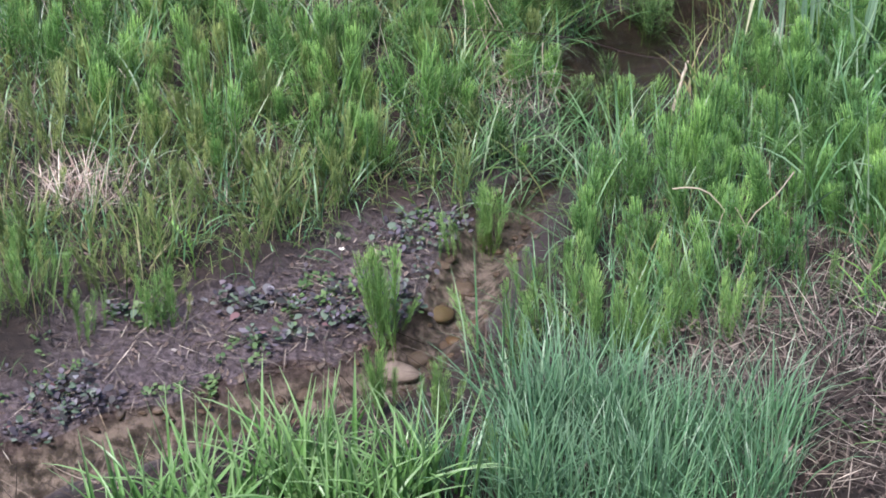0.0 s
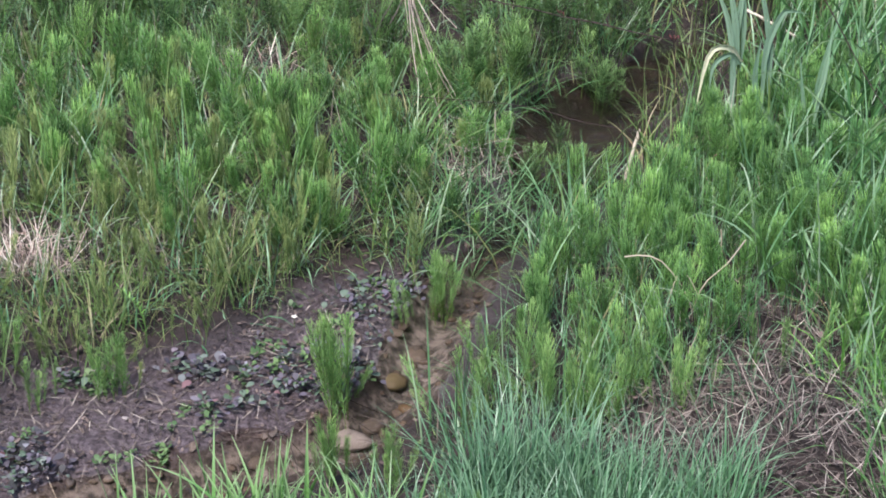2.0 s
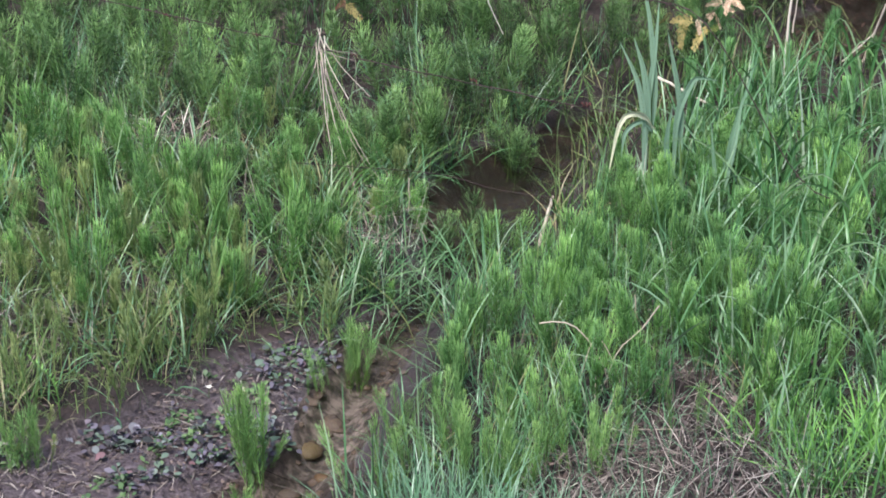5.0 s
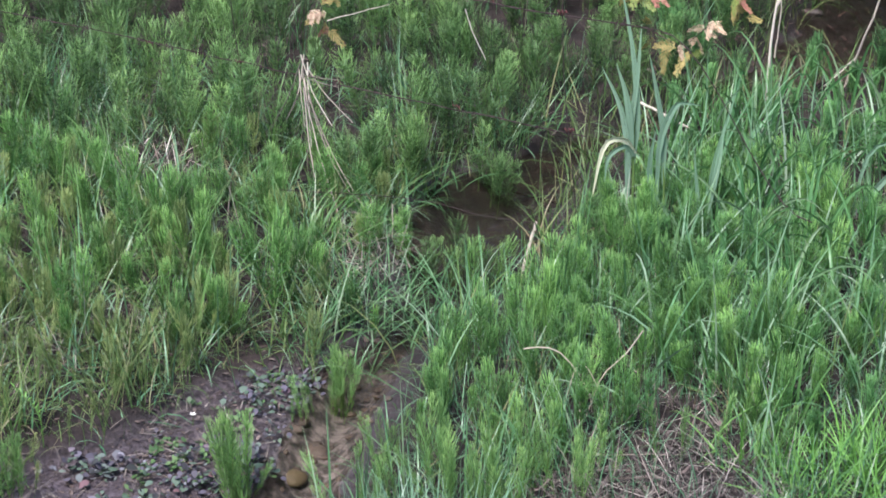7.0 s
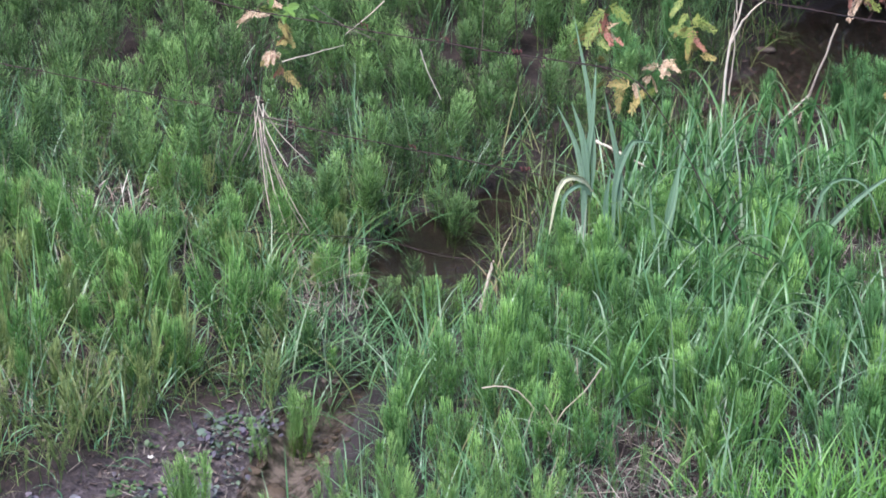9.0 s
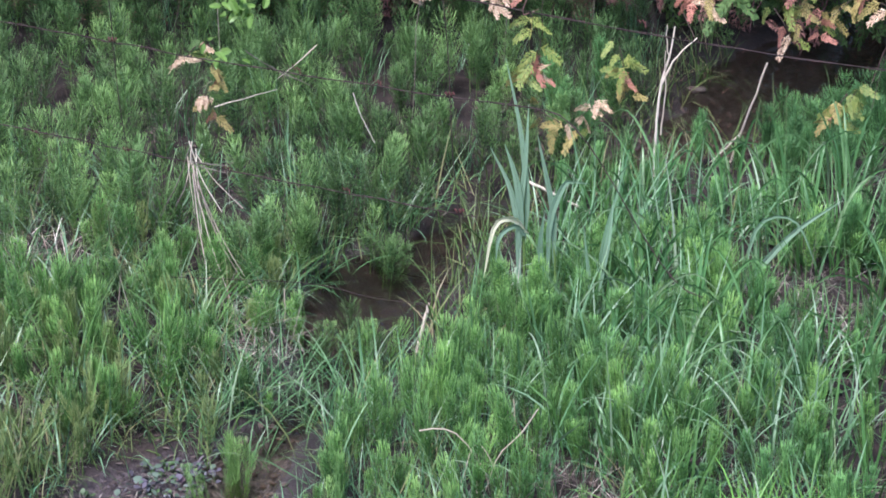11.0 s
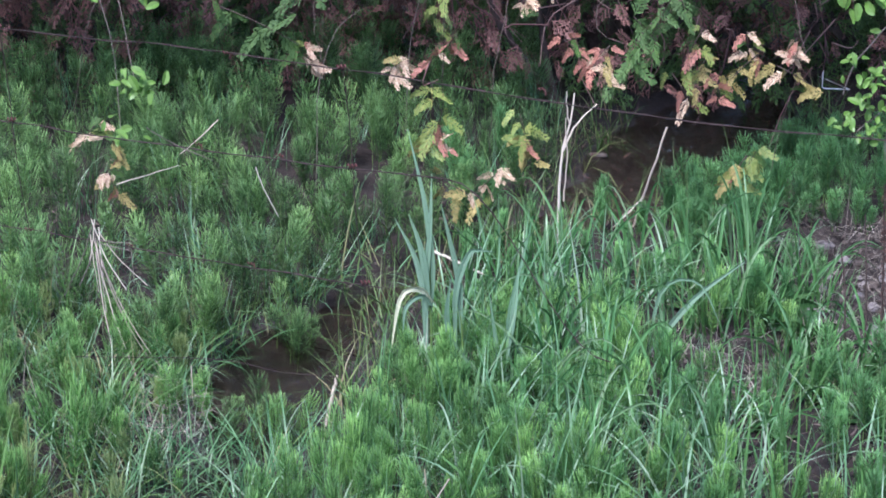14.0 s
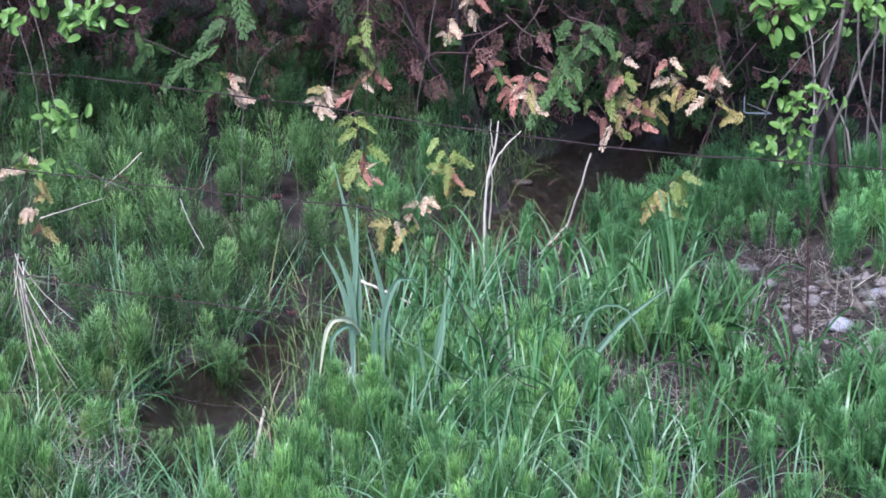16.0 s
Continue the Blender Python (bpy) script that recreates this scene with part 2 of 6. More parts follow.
# ---- mesh helpers ----
class Ribbons:
    """Gathers ribbons and tubes as arrays and makes them one mesh."""

    def __init__(self):
        self.v, self.f, self.uv, self.n = [], [], [], 0

    def add(self, P, W, S):
        """P: centre lines (n, k, 3); W: half widths (n, k); S: side directions (n, 3) or (n, k, 3)."""
        n, k = P.shape[:2]
        if S.ndim == 2:
            S = S[:, None, :]
        V = np.stack([P - W[..., None] * S, P + W[..., None] * S], axis=2).reshape(-1, 3)
        base = self.n + np.arange(n)[:, None] * (2 * k) + np.arange(k - 1)[None] * 2
        F = np.stack([base, base + 1, base + 3, base + 2], axis=-1).reshape(-1, 4)
        s = np.arange(k) / (k - 1)
        q = np.stack([np.stack([np.zeros(k - 1), s[:-1]], -1), np.stack([np.ones(k - 1), s[:-1]], -1),
                      np.stack([np.ones(k - 1), s[1:]], -1), np.stack([np.zeros(k - 1), s[1:]], -1)], axis=1)
        self.v.append(V), self.f.append(F), self.uv.append(np.tile(q.reshape(-1, 2), (n, 1)))
        self.n += len(V)
        return self

    def tube(self, P, radius, sides=5):
        """A tube along P (k, 3) with radii (k,)."""
        P, k = np.asarray(P, float), len(P)
        radius = np.broadcast_to(radius, (k,))
        T = np.gradient(P, axis=0)
        T /= np.linalg.norm(T, axis=1)[:, None] + 1e-9
        ref = np.array([0.31, 0.87, 0.38]) if abs(T[:, 2]).mean() > 0.6 else np.array([0.1, 0.2, 0.97])
        A = np.cross(T, ref)
        A /= np.linalg.norm(A, axis=1)[:, None] + 1e-9
        B = np.cross(T, A)
        a = np.arange(sides) * 2 * math.pi / sides
        V = P[:, None] + radius[:, None, None] * (np.cos(a)[None, :, None] * A[:, None] + np.sin(a)[None, :, None] * B[:, None])
        i, j = np.meshgrid(np.arange(k - 1), np.arange(sides), indexing="ij")
        j2 = (j + 1) % sides
        F = self.n + np.stack([i * sides + j, i * sides + j2, (i + 1) * sides + j2, (i + 1) * sides + j], -1).reshape(-1, 4)
        self.v.append(V.reshape(-1, 3)), self.f.append(F), self.uv.append(np.full((len(F) * 4, 2), 0.3))
        self.n += k * sides
        return self

    def mesh(self, name, material):
        me = bpy.data.meshes.new(name)
        V, F, UV = np.concatenate(self.v), np.concatenate(self.f), np.concatenate(self.uv)
        me.vertices.add(len(V))
        me.vertices.foreach_set("co", V.astype(np.float32).ravel())
        me.loops.add(len(F) * 4)
        me.loops.foreach_set("vertex_index", F.astype(np.int32).ravel())
        me.polygons.add(len(F))
        me.polygons.foreach_set("loop_start", np.arange(0, len(F) * 4, 4, dtype=np.int32))
        me.update(calc_edges=True)
        layer = me.uv_layers.new(name="UVMap")
        layer.data.foreach_set("uv", UV.astype(np.float32).ravel())
        me.polygons.foreach_set("use_smooth", np.ones(len(F), dtype=bool))
        me.materials.append(material)
        return me


def part(name, gathered, material, parent=None, label=""):
    ob = new(name, gathered.mesh(name, material))
    ob.parent = parent
    if label:
        tagged(ob, label)
    return ob


def unit(v):
    return v / (np.linalg.norm(v, axis=-1, keepdims=True) + 1e-9)


def arcs(base, length, heading, lean, bend, width, segs=4, twist=None):
    """Blades that leave the ground at an angle and bow over. Returns what Ribbons.add takes."""
    n = len(base)
    length, heading, lean, bend, width = (np.broadcast_to(np.asarray(a, float), (n,)) for a in (length, heading, lean, bend, width))
    s = (np.arange(segs) + 0.5) / segs
    ang = lean[:, None] + bend[:, None] * s[None]
    step = length[:, None] / segs
    out, upw = np.cumsum(np.sin(ang) * step, 1), np.cumsum(np.cos(ang) * step, 1)
    out, upw = np.pad(out, ((0, 0), (1, 0))), np.pad(upw, ((0, 0), (1, 0)))
    h = np.stack([np.cos(heading), np.sin(heading)], -1)
    P = np.empty((n, segs + 1, 3))
    P[..., 0] = base[:, None, 0] + out * h[:, None, 0]
    P[..., 1] = base[:, None, 1] + out * h[:, None, 1]
    P[..., 2] = base[:, None, 2] + upw
    turn = heading + math.pi / 2 + (rng.normal(0, 0.5, n) if twist is None else twist)
    S = np.stack([np.cos(turn), np.sin(turn), np.zeros(n)], -1)
    k = np.arange(segs + 1) / segs
    W = 0.5 * width[:, None] * (np.minimum(1, 0.55 + 2 * k) * (1 - k ** 1.7 * 0.93))[None]
    return P, W, S


def smooth(x):
    x = np.clip(x, 0, 1)
    return x * x * (3 - 2 * x)


def ripple(x, y, scale, seed):
    """Cheap smooth noise about -1 to 1."""
    g = np.random.default_rng(seed)
    z = 0
    for i in range(7):
        a, p, f = g.uniform(0, 6.28), g.uniform(0, 6.28), scale * g.uniform(0.6, 1.7)
        z = z + np.sin((x * math.cos(a) + y * math.sin(a)) * f + p)
    return z / 3.2


# ---- the lie of the land ----
STREAM = np.array([
    (-4.0, 2.4, 0.2), (-1.9, 3.2, 0.16), (-1.38, 3.56, 0.13), (-1.04, 3.83, 0.11), (-0.74, 4.0, 0.105), (-0.6, 4.2, 0.105), (-0.54, 4.46, 0.125),
    (-0.5, 4.75, 0.115), (-0.4, 5.02, 0.07), (-0.3, 5.24, 0.08), (-0.24, 5.5, 0.18), (-0.22, 5.75, 0.21), (-0.15, 6.05, 0.18),
    (0.04, 6.33, 0.08), (0.4, 6.75, 0.06), (0.75, 7.1, 0.14), (1.15, 7.5, 0.3), (1.5, 8.1, 0.4), (1.75, 8.8, 0.12), (2.1, 9.6, 0.03),
])
AX, AY, AH = STREAM.T


def off_stream(x, y):
    """Distance beyond the water's edge (inside: minus), and which bank (+1: the far left one)."""
    x, y = np.asarray(x, float), np.asarray(y, float)
    best, bank = np.full(x.shape, 1e9), np.ones(x.shape)
    for i in range(len(AX) - 1):
        dx, dy = AX[i + 1] - AX[i], AY[i + 1] - AY[i]
        u = np.clip(((x - AX[i]) * dx + (y - AY[i]) * dy) / (dx * dx + dy * dy), 0, 1)
        d = np.hypot(x - AX[i] - u * dx, y - AY[i] - u * dy) - (AH[i] + u * (AH[i + 1] - AH[i]))
        side = np.sign(dx * (y - AY[i]) - dy * (x - AX[i]))
        nearer = d < best
        best, bank = np.where(nearer, d, best), np.where(nearer, side, bank)
    return best + 0.02 * ripple(x, y, 18, 3), bank


def mud_bar(x, y):
    """How far a place belongs to the bare mud beside the water, 0 to 1."""
    d, bank = off_stream(x, y)
    w = np.interp(y, (3.6, 3.95, 4.1, 4.38, 4.67, 4.86), (0.2, 0.23, 0.27, 0.36, 0.27, 0.0)) * (1 + 0.25 * ripple(x, y, 9, 11))
    return np.where(bank > 0, smooth((w - d) / 0.1 + 0.5), 0) * (d > -0.02)


def ground_z(x, y):
    d, bank = off_stream(x, y)
    mud = mud_bar(x, y)
    shore = 0.055 * smooth(d / 0.09) + 0.05 * smooth((d - 0.1) / 0.5)
    z = np.where(d > 0, shore * (1 - 0.55 * mud), -0.075 * smooth(-d / 0.12))
    z = z + 0.004 * mud * ripple(x, y, 75, 8) + np.where(d > 0, 0.016, 0.008) * ripple(x, y, 7, 5) + 0.006 * ripple(x, y, 26, 6)
    far = smooth((np.hypot(x, y - 5) - 9) / 20)
    z = z * (1 - far) + 0.12 * far
    return z + 1.05 * smooth((2.9 - y) / 2.2) * smooth((4.5 - np.abs(x)) / 1.5 + 1)


def on_ground(xy, lift=-0.008):
    return np.column_stack([xy, ground_z(xy[:, 0], xy[:, 1]) + lift])


def ground_at(x, y):
    return float(ground_z(np.array([x]), np.array([y]))[0])


def make_ground():
    far = np.array([5, 8, 13, 25, 60, 150, 400, 900.0])
    xs = np.concatenate([-2.6 - far[::-1], np.arange(-2.6, 3.4, 0.025), 3.4 + far])
    ys = np.concatenate([-far[::-1], np.arange(-0.5, 3.0, 0.12), np.arange(3.0, 10.2, 0.025), np.arange(10.2, 13, 0.2), 13 + far])
    X, Y = np.meshgrid(xs, ys)
    Z = ground_z(X, Y)
    nx, ny = len(xs), len(ys)
    r = Ribbons()
    r.v = [np.stack([X, Y, Z], -1).reshape(-1, 3)]
    i, j = np.meshgrid(np.arange(ny - 1), np.arange(nx - 1), indexing="ij")
    a = i * nx + j
    F = np.stack([a, a + 1, a + nx + 1, a + nx], -1).reshape(-1, 4)
    r.f, r.uv = [F], [np.zeros((len(F) * 4, 2))]
    ob = part("ground", r, ground_material())
    d, bank = off_stream(X, Y)
    for name, val in (("mud", np.maximum(mud_bar(X, Y), smooth((0.1 - d) / 0.1) * np.where(bank > 0, 1.0, 0.35))), ("bed", smooth(-d / 0.05)), ("silt", smooth((0.06 + 0.1 * smooth((Y - 6.2) / 0.6) - d) / 0.06) * smooth((Y - 4.75) / 0.4) * (0.8 + 0.2 * smooth((7.2 - Y) / 0.5)))):
        ob.data.attributes.new(name, "FLOAT", "POINT").data.foreach_set("value", val.astype(np.float32).ravel())
    return tagged(ob, "uneven brown soil and wet mud along a brook", "ground", kind="structure")


def make_water():
    t = np.linspace(0, len(AX) - 1, 160)
    x, y, h = (np.interp(t, np.arange(len(AX)), a) for a in (AX, AY, AH))
    P = np.stack([x, y, np.zeros_like(x)], -1)
    T = unit(np.gradient(P, axis=0))
    S = np.stack([-T[:, 1], T[:, 0], np.zeros_like(x)], -1)
    ob = part("water", Ribbons().add(P[None], (h + 0.07)[None], -S[None]), water_material())
    ob.visible_shadow = False
    return tagged(ob, "shallow clear brown water of a narrow brook", "brook", kind="structure")


make_ground()
make_water()


# ---- scattering ----
def scatter(n, x0, x1, y0, y1, keep):
    xy = np.column_stack([rng.uniform(x0, x1, n), rng.uniform(y0, y1, n)])
    return xy[rng.uniform(0, 1, n) < keep(xy[:, 0], xy[:, 1])]


def blot(x, y, cx, cy, rx, ry=None):
    ry = ry or rx
    q = np.hypot((x - cx) / rx, (y - cy) / ry) + 0.25 * ripple(x, y, 9, 21)
    return smooth((1.25 - q) / 0.5)


def bare(x, y):
    """Where dead straw and litter lie open."""
    b = blot(x, y, 0.24, 4.0, 0.24, 0.26)
    for cx, cy, rx, ry in ((0.35, 4.4, 0.13, 0.17), (-1.52, 4.60, 0.16, 0.13), (-1.86, 4.98, 0.14, 0.12), (-1.32, 4.72, 0.12, 0.07), (-1.08, 4.9, 0.1, 0.06), (-1.2, 5.85, 0.2, 0.09), (-1.15, 5.68, 0.16, 0.08), (-0.62, 5.25, 0.09, 0.06), (-1.1, 6.05, 0.14, 0.06), (1.04, 5.64, 0.19, 0.12), (1.0, 5.42, 0.15, 0.1), (1.72, 5.88, 0.22, 0.16), (1.5, 5.72, 0.2, 0.14), (1.85, 5.68, 0.2, 0.15), (1.78, 6.15, 0.3, 0.3), (1.68, 6.55, 0.25, 0.18), (-1.42, 5.08, 0.06, 0.08), (0.42, 3.72, 0.28, 0.26)):
        b = np.maximum(b, blot(x, y, cx, cy, rx, ry))
    return b


def dry_land(x, y, margin=0.02):
    d, bank = off_stream(x, y)
    open_spot = smooth(1.6 - np.hypot((x + 0.73) / 0.13, (y - 6.06) / 0.26))
    return smooth((d - margin) / 0.04) * (1 - 0.5 * open_spot) * (1 - 0.85 * pool_front(x, y))


def pool_front(x, y):
    """The low margin before the pool, where little grows tall."""
    return smooth(1.7 - np.hypot((x + 0.3) / 0.22, (y - 5.2) / 0.27))


def left_bank(x, y):
    d, bank = off_stream(x, y)
    return (bank > 0) * 1.0


def near_bank(x, y):
    return 1 - left_bank(x, y)


def clumpy(x, y, seed, low=0.25):
    """Growth comes in patches: low to 1."""
    return low + (1 - low) * smooth(0.5 + 0.75 * ripple(x, y, 15, seed) + 0.35 * ripple(x, y, 34, seed + 1))


def under_cedar(x, y):
    return smooth((y - 8.95 - 0.4 * ripple(x, y, 2.5, 31)) / 0.8)


# ---- horsetails ----
def horsetails(stems, needles, base, height, length, start=0.6, end=0.25, whorls=13, per=9, wide=0.0014, low=0.2, tilt=0.12, sway=0.06, uneven=0.3, nod=0.0):
    """Jointed stems with whorls of thin branches that rise and curve upwards. length: of a branch, as a share of the height;
    start, end: the branch's angle from the stem at its foot and at its tip."""
    n = len(base)
    height = np.broadcast_to(height, (n,))
    head, lean = rng.uniform(0, 6.28, n), np.abs(rng.normal(0, tilt, n))
    flat = np.stack([np.cos(head), np.sin(head), np.zeros(n)], -1)
    axis = flat * np.sin(lean)[:, None] + np.array([0, 0, 1.0]) * np.cos(lean)[:, None]
    bow = rng.normal(0, sway, n)[:, None]

    def along(s):
        return base[:, None] + axis[:, None] * (height[:, None] * s)[..., None] + flat[:, None] * (bow * height[:, None] * s ** 2)[..., None]

    k = np.linspace(0, 1, 4)[None]
    P = along(k)
    W = np.broadcast_to(np.array([0.0013, 0.0012, 0.001, 0.0004]), (n, 4))
    for turn in (0.0, 1.57):
        a = head + turn
        stems.add(P, W, np.stack([np.cos(a), np.sin(a), np.zeros(n)], -1))
    s = low + (0.98 - low) * ((np.arange(whorls) + 0.5) / whorls) ** 0.85
    s = np.clip(s[None] + rng.normal(0, 0.008, (n, whorls)), 0.02, 0.99)
    C = along(s)
    prof = (0.55 + 0.45 * smooth((s - low) / 0.3)) * (0.42 + 0.58 * smooth((1.08 - s) / 0.36))
    a = rng.uniform(0, 6.28, (n, whorls, 1)) + np.arange(per)[None, None] * 2 * math.pi / per + rng.normal(0, 0.22, (n, whorls, per))
    u1 = unit(np.cross(axis, np.array([0.3, 0.9, 0.1])))
    u2 = np.cross(axis, u1)
    rad = np.cos(a)[..., None] * u1[:, None, None] + np.sin(a)[..., None] * u2[:, None, None]
    vary = rng.uniform(1 - uneven, 1 + uneven, (n, whorls, per)) * rng.uniform(0.88, 1.12, (n, 1, 1))
    L = (height[:, None] * length * prof)[..., None] * rng.uniform(1 - 1.4 * uneven, 1.1, (n, whorls, per))
    ax = axis[:, None, None]
    droop = nod * rng.uniform(0, 1, (n, 1, 1))

    def way(angle):
        return ax * np.cos(angle)[..., None] + rad * np.sin(angle)[..., None]

    d1, d2 = way(start * vary + droop), way(end * vary + droop)
    p0 = np.broadcast_to(C[:, :, None], d1.shape)
    p1 = p0 + d1 * (L * 0.5)[..., None]
    p2 = p1 + d2 * (L * 0.5)[..., None]
    Q = np.stack([p0, p1, p2], axis=3).reshape(-1, 3, 3)
    side = unit(np.cross(d1, rng.normal(0, 1, d1.shape))).reshape(-1, 3)
    before = len(needles.uv)
    needles.add(Q, np.broadcast_to(np.array([wide, wide, wide * 0.6]) / 2, Q.shape[:2]), side)
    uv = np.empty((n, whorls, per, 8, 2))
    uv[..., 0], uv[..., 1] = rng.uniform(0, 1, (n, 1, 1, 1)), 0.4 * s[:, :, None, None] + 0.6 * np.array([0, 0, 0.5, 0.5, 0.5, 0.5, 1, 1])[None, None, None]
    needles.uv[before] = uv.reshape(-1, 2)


SLENDER = leaf_material("slender_horsetail", [(0, (0.085, 0.145, 0.04)), (0.5, (0.15, 0.23, 0.068)), (1, (0.24, 0.31, 0.11))], tip=(0.33, 0.42, 0.17), rough=0.55, plant=True, tip_from=0.4, tip_most=0.8)
FRESH = leaf_material("fresh_horsetail", [(0, (0.08, 0.2, 0.05)), (0.5, (0.13, 0.29, 0.075)), (1, (0.2, 0.38, 0.11))], tip=(0.32, 0.52, 0.19), rough=0.55, plant=True, tip_from=0.4, tip_most=0.8, through_light=0.2)
PLUME = dict(length=0.29, start=0.85, end=0.08, whorls=14, per=9, wide=0.0017, low=0.2, uneven=0.24)
FEATHER = dict(length=0.26, start=1.12, end=0.45, whorls=15, per=9, wide=0.0016, low=0.2, uneven=0.18)
BUSHY = dict(FEATHER, length=0.28, start=1.0, end=0.22)
SLIM = dict(length=0.17, start=0.5, end=0.2, whorls=13, per=6, wide=0.0014, low=0.2, tilt=0.2)
SHOOT = 0.22


def shoot_set(count, material, style):
    """A few single shoots of one look, each with its stem and its whorls in one mesh."""
    out = []
    for v in range(count):
        st, ne = Ribbons(), Ribbons()
        horsetails(st, ne, np.array([[0.0, 0.0, -0.012]]), SHOOT, **style)
        cut = sum(len(f) for f in ne.f)
        ne.f += [f + ne.n for f in st.f]
        ne.v += st.v
        ne.uv += st.uv
        me = ne.mesh("shoot", material)
        me.materials.append(STEM_GREEN)
        slot = np.zeros(len(me.polygons), dtype=np.int32)
        slot[cut:] = 1
        me.polygons.foreach_set("material_index", slot)
        out.append(me)
    return out


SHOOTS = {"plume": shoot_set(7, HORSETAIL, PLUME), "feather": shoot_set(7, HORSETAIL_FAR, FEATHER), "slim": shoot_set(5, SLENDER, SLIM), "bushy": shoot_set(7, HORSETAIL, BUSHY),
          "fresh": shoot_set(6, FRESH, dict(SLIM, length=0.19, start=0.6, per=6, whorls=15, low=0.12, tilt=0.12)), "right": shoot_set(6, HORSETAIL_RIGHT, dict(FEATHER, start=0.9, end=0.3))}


def horsetail_tuft(x, y, h, kind, count, spread, label="fresh green field horsetail tuft with brush-like whorls"):
    top = tagged(new("horsetail_tuft"), label, "horsetail", "horsetails along the brook")
    top.location = (x, y, ground_at(x, y))
    for i in range(count):
        ob = new("shoot", SHOOTS[kind][int(rng.integers(0, len(SHOOTS[kind])))])
        ob.parent = top
        u, v = rng.normal(0, spread, 2)
        k = 1.1 * h / SHOOT * (1.0 if i == 0 else rng.uniform(0.55, 1.0))
        w = 0.95 * k ** 0.7
        ob.matrix_local = Matrix.Translation((u, v, 0)) @ Euler((-v * 3.0 + rng.normal(0, 0.1), u * 3.0 + rng.normal(0, 0.1), rng.uniform(0, 6.28))).to_matrix().to_4x4() @ Matrix.Diagonal((w, w, k, 1))


BANK_TUFTS = [
    (0.01, 4.98, 0.24), (0.11, 4.88, 0.19), (-0.03, 4.79, 0.25), (0.09, 4.62, 0.19), (0.17, 5.03, 0.20), (0.25, 5.42, 0.23), (0.30, 4.91, 0.18),
    (0.28, 4.73, 0.17), (-0.24, 4.71, 0.19), (-0.26, 4.53, 0.21), (-0.18, 4.43, 0.18), (-0.13, 4.43, 0.16), (-0.20, 4.07, 0.21), (-0.23, 4.21, 0.22),
    (-0.12, 4.03, 0.15), (-0.08, 3.99, 0.20), (-0.04, 4.13, 0.24), (0.08, 4.10, 0.18), (0.11, 4.25, 0.15), (0.38, 4.86, 0.21), (0.20, 5.27, 0.21), (0.45, 5.12, 0.19),
    (0.70, 5.73, 0.24), (0.53, 5.52, 0.20), (0.17, 5.50, 0.21), (0.27, 5.50, 0.19), (0.84, 4.95, 0.17), (0.78, 5.54, 0.22), (0.42, 5.63, 0.22)]
MUD_TUFTS = [
    (-0.69, 4.19, 0.26, 16), (-0.65, 3.81, 0.17, 12), (-0.52, 3.74, 0.16, 10), (-0.37, 3.5, 0.14, 10), (-0.36, 4.29, 0.16, 7), (-0.38, 4.03, 0.12, 7), (-1.22, 4.11, 0.17, 9),
    (-1.36, 4.06, 0.13, 7), (-1.48, 4.14, 0.14, 7), (-0.52, 4.73, 0.2, 12), (-0.6, 4.63, 0.11, 6), (-1.55, 4.06, 0.15, 7), (-1.6, 4.26, 0.16, 7)]
MEADOW_TUFTS = [
    (-0.69, 5.00, 0.31), (-1.75, 5.23, 0.25), (-1.22, 4.73, 0.23), (-1.34, 5.12, 0.19), (-1.17, 5.03, 0.19), (-1.92, 5.32, 0.27), (-1.57, 5.21, 0.21), (-0.98, 4.82, 0.15),
    (-0.85, 4.90, 0.18), (-0.41, 5.51, 0.16), (-0.52, 5.00, 0.17), (-1.07, 5.37, 0.20), (-0.81, 5.50, 0.22), (-0.55, 5.37, 0.18), (-0.69, 5.14, 0.19), (-1.28, 5.47, 0.18), (-0.20, 5.41, 0.19)]
FAR_TUFTS = [
    (-0.55, 5.85, 0.23), (-0.42, 5.94, 0.25), (-0.40, 6.41, 0.26), (-0.34, 6.73, 0.28), (-0.18, 6.38, 0.26), (-0.09, 6.69, 0.27), (0.04, 6.76, 0.28), (-0.20, 6.14, 0.22),
    (-0.12, 6.10, 0.19), (-1.12, 6.12, 0.22), (-1.27, 5.97, 0.21), (-1.25, 6.88, 0.26), (-1.50, 6.38, 0.23), (-1.77, 6.57, 0.27), (-1.35, 6.34, 0.25),
    (-0.42, 7.02, 0.27), (-0.13, 7.23, 0.26), (-0.70, 7.41, 0.31), (-0.32, 7.83, 0.28), (0.17, 7.58, 0.25), (0.45, 7.42, 0.24), (0.01, 8.40, 0.24), (-0.73, 8.40, 0.37),
    (-0.52, 8.37, 0.29), (0.53, 6.81, 0.19), (0.32, 6.83, 0.23)]
RIGHT_TUFTS = [
    (1.23, 5.94, 0.21), (0.73, 5.78, 0.22), (1.36, 6.36, 0.16), (1.19, 6.91, 0.21), (1.49, 6.82, 0.27), (1.68, 7.04, 0.24), (1.56, 5.05, 0.22),
    (1.40, 5.10, 0.19), (0.60, 5.83, 0.17), (1.99, 6.83, 0.13), (1.46, 6.20, 0.16), (0.5, 7.05, 0.24), (0.62, 7.0, 0.2), (0.42, 7.25, 0.26), (0.6, 7.48, 0.26), (1.22, 7.2, 0.24), (1.62, 4.98, 0.24), (1.48, 4.95, 0.2), (1.7, 5.1, 0.22)]
for x, y, h in BANK_TUFTS:
    horsetail_tuft(x, y, h, "fresh" if y < 4.3 else "plume" if y < 5.1 else "bushy", 8 if y < 4.3 else 3, 0.027)
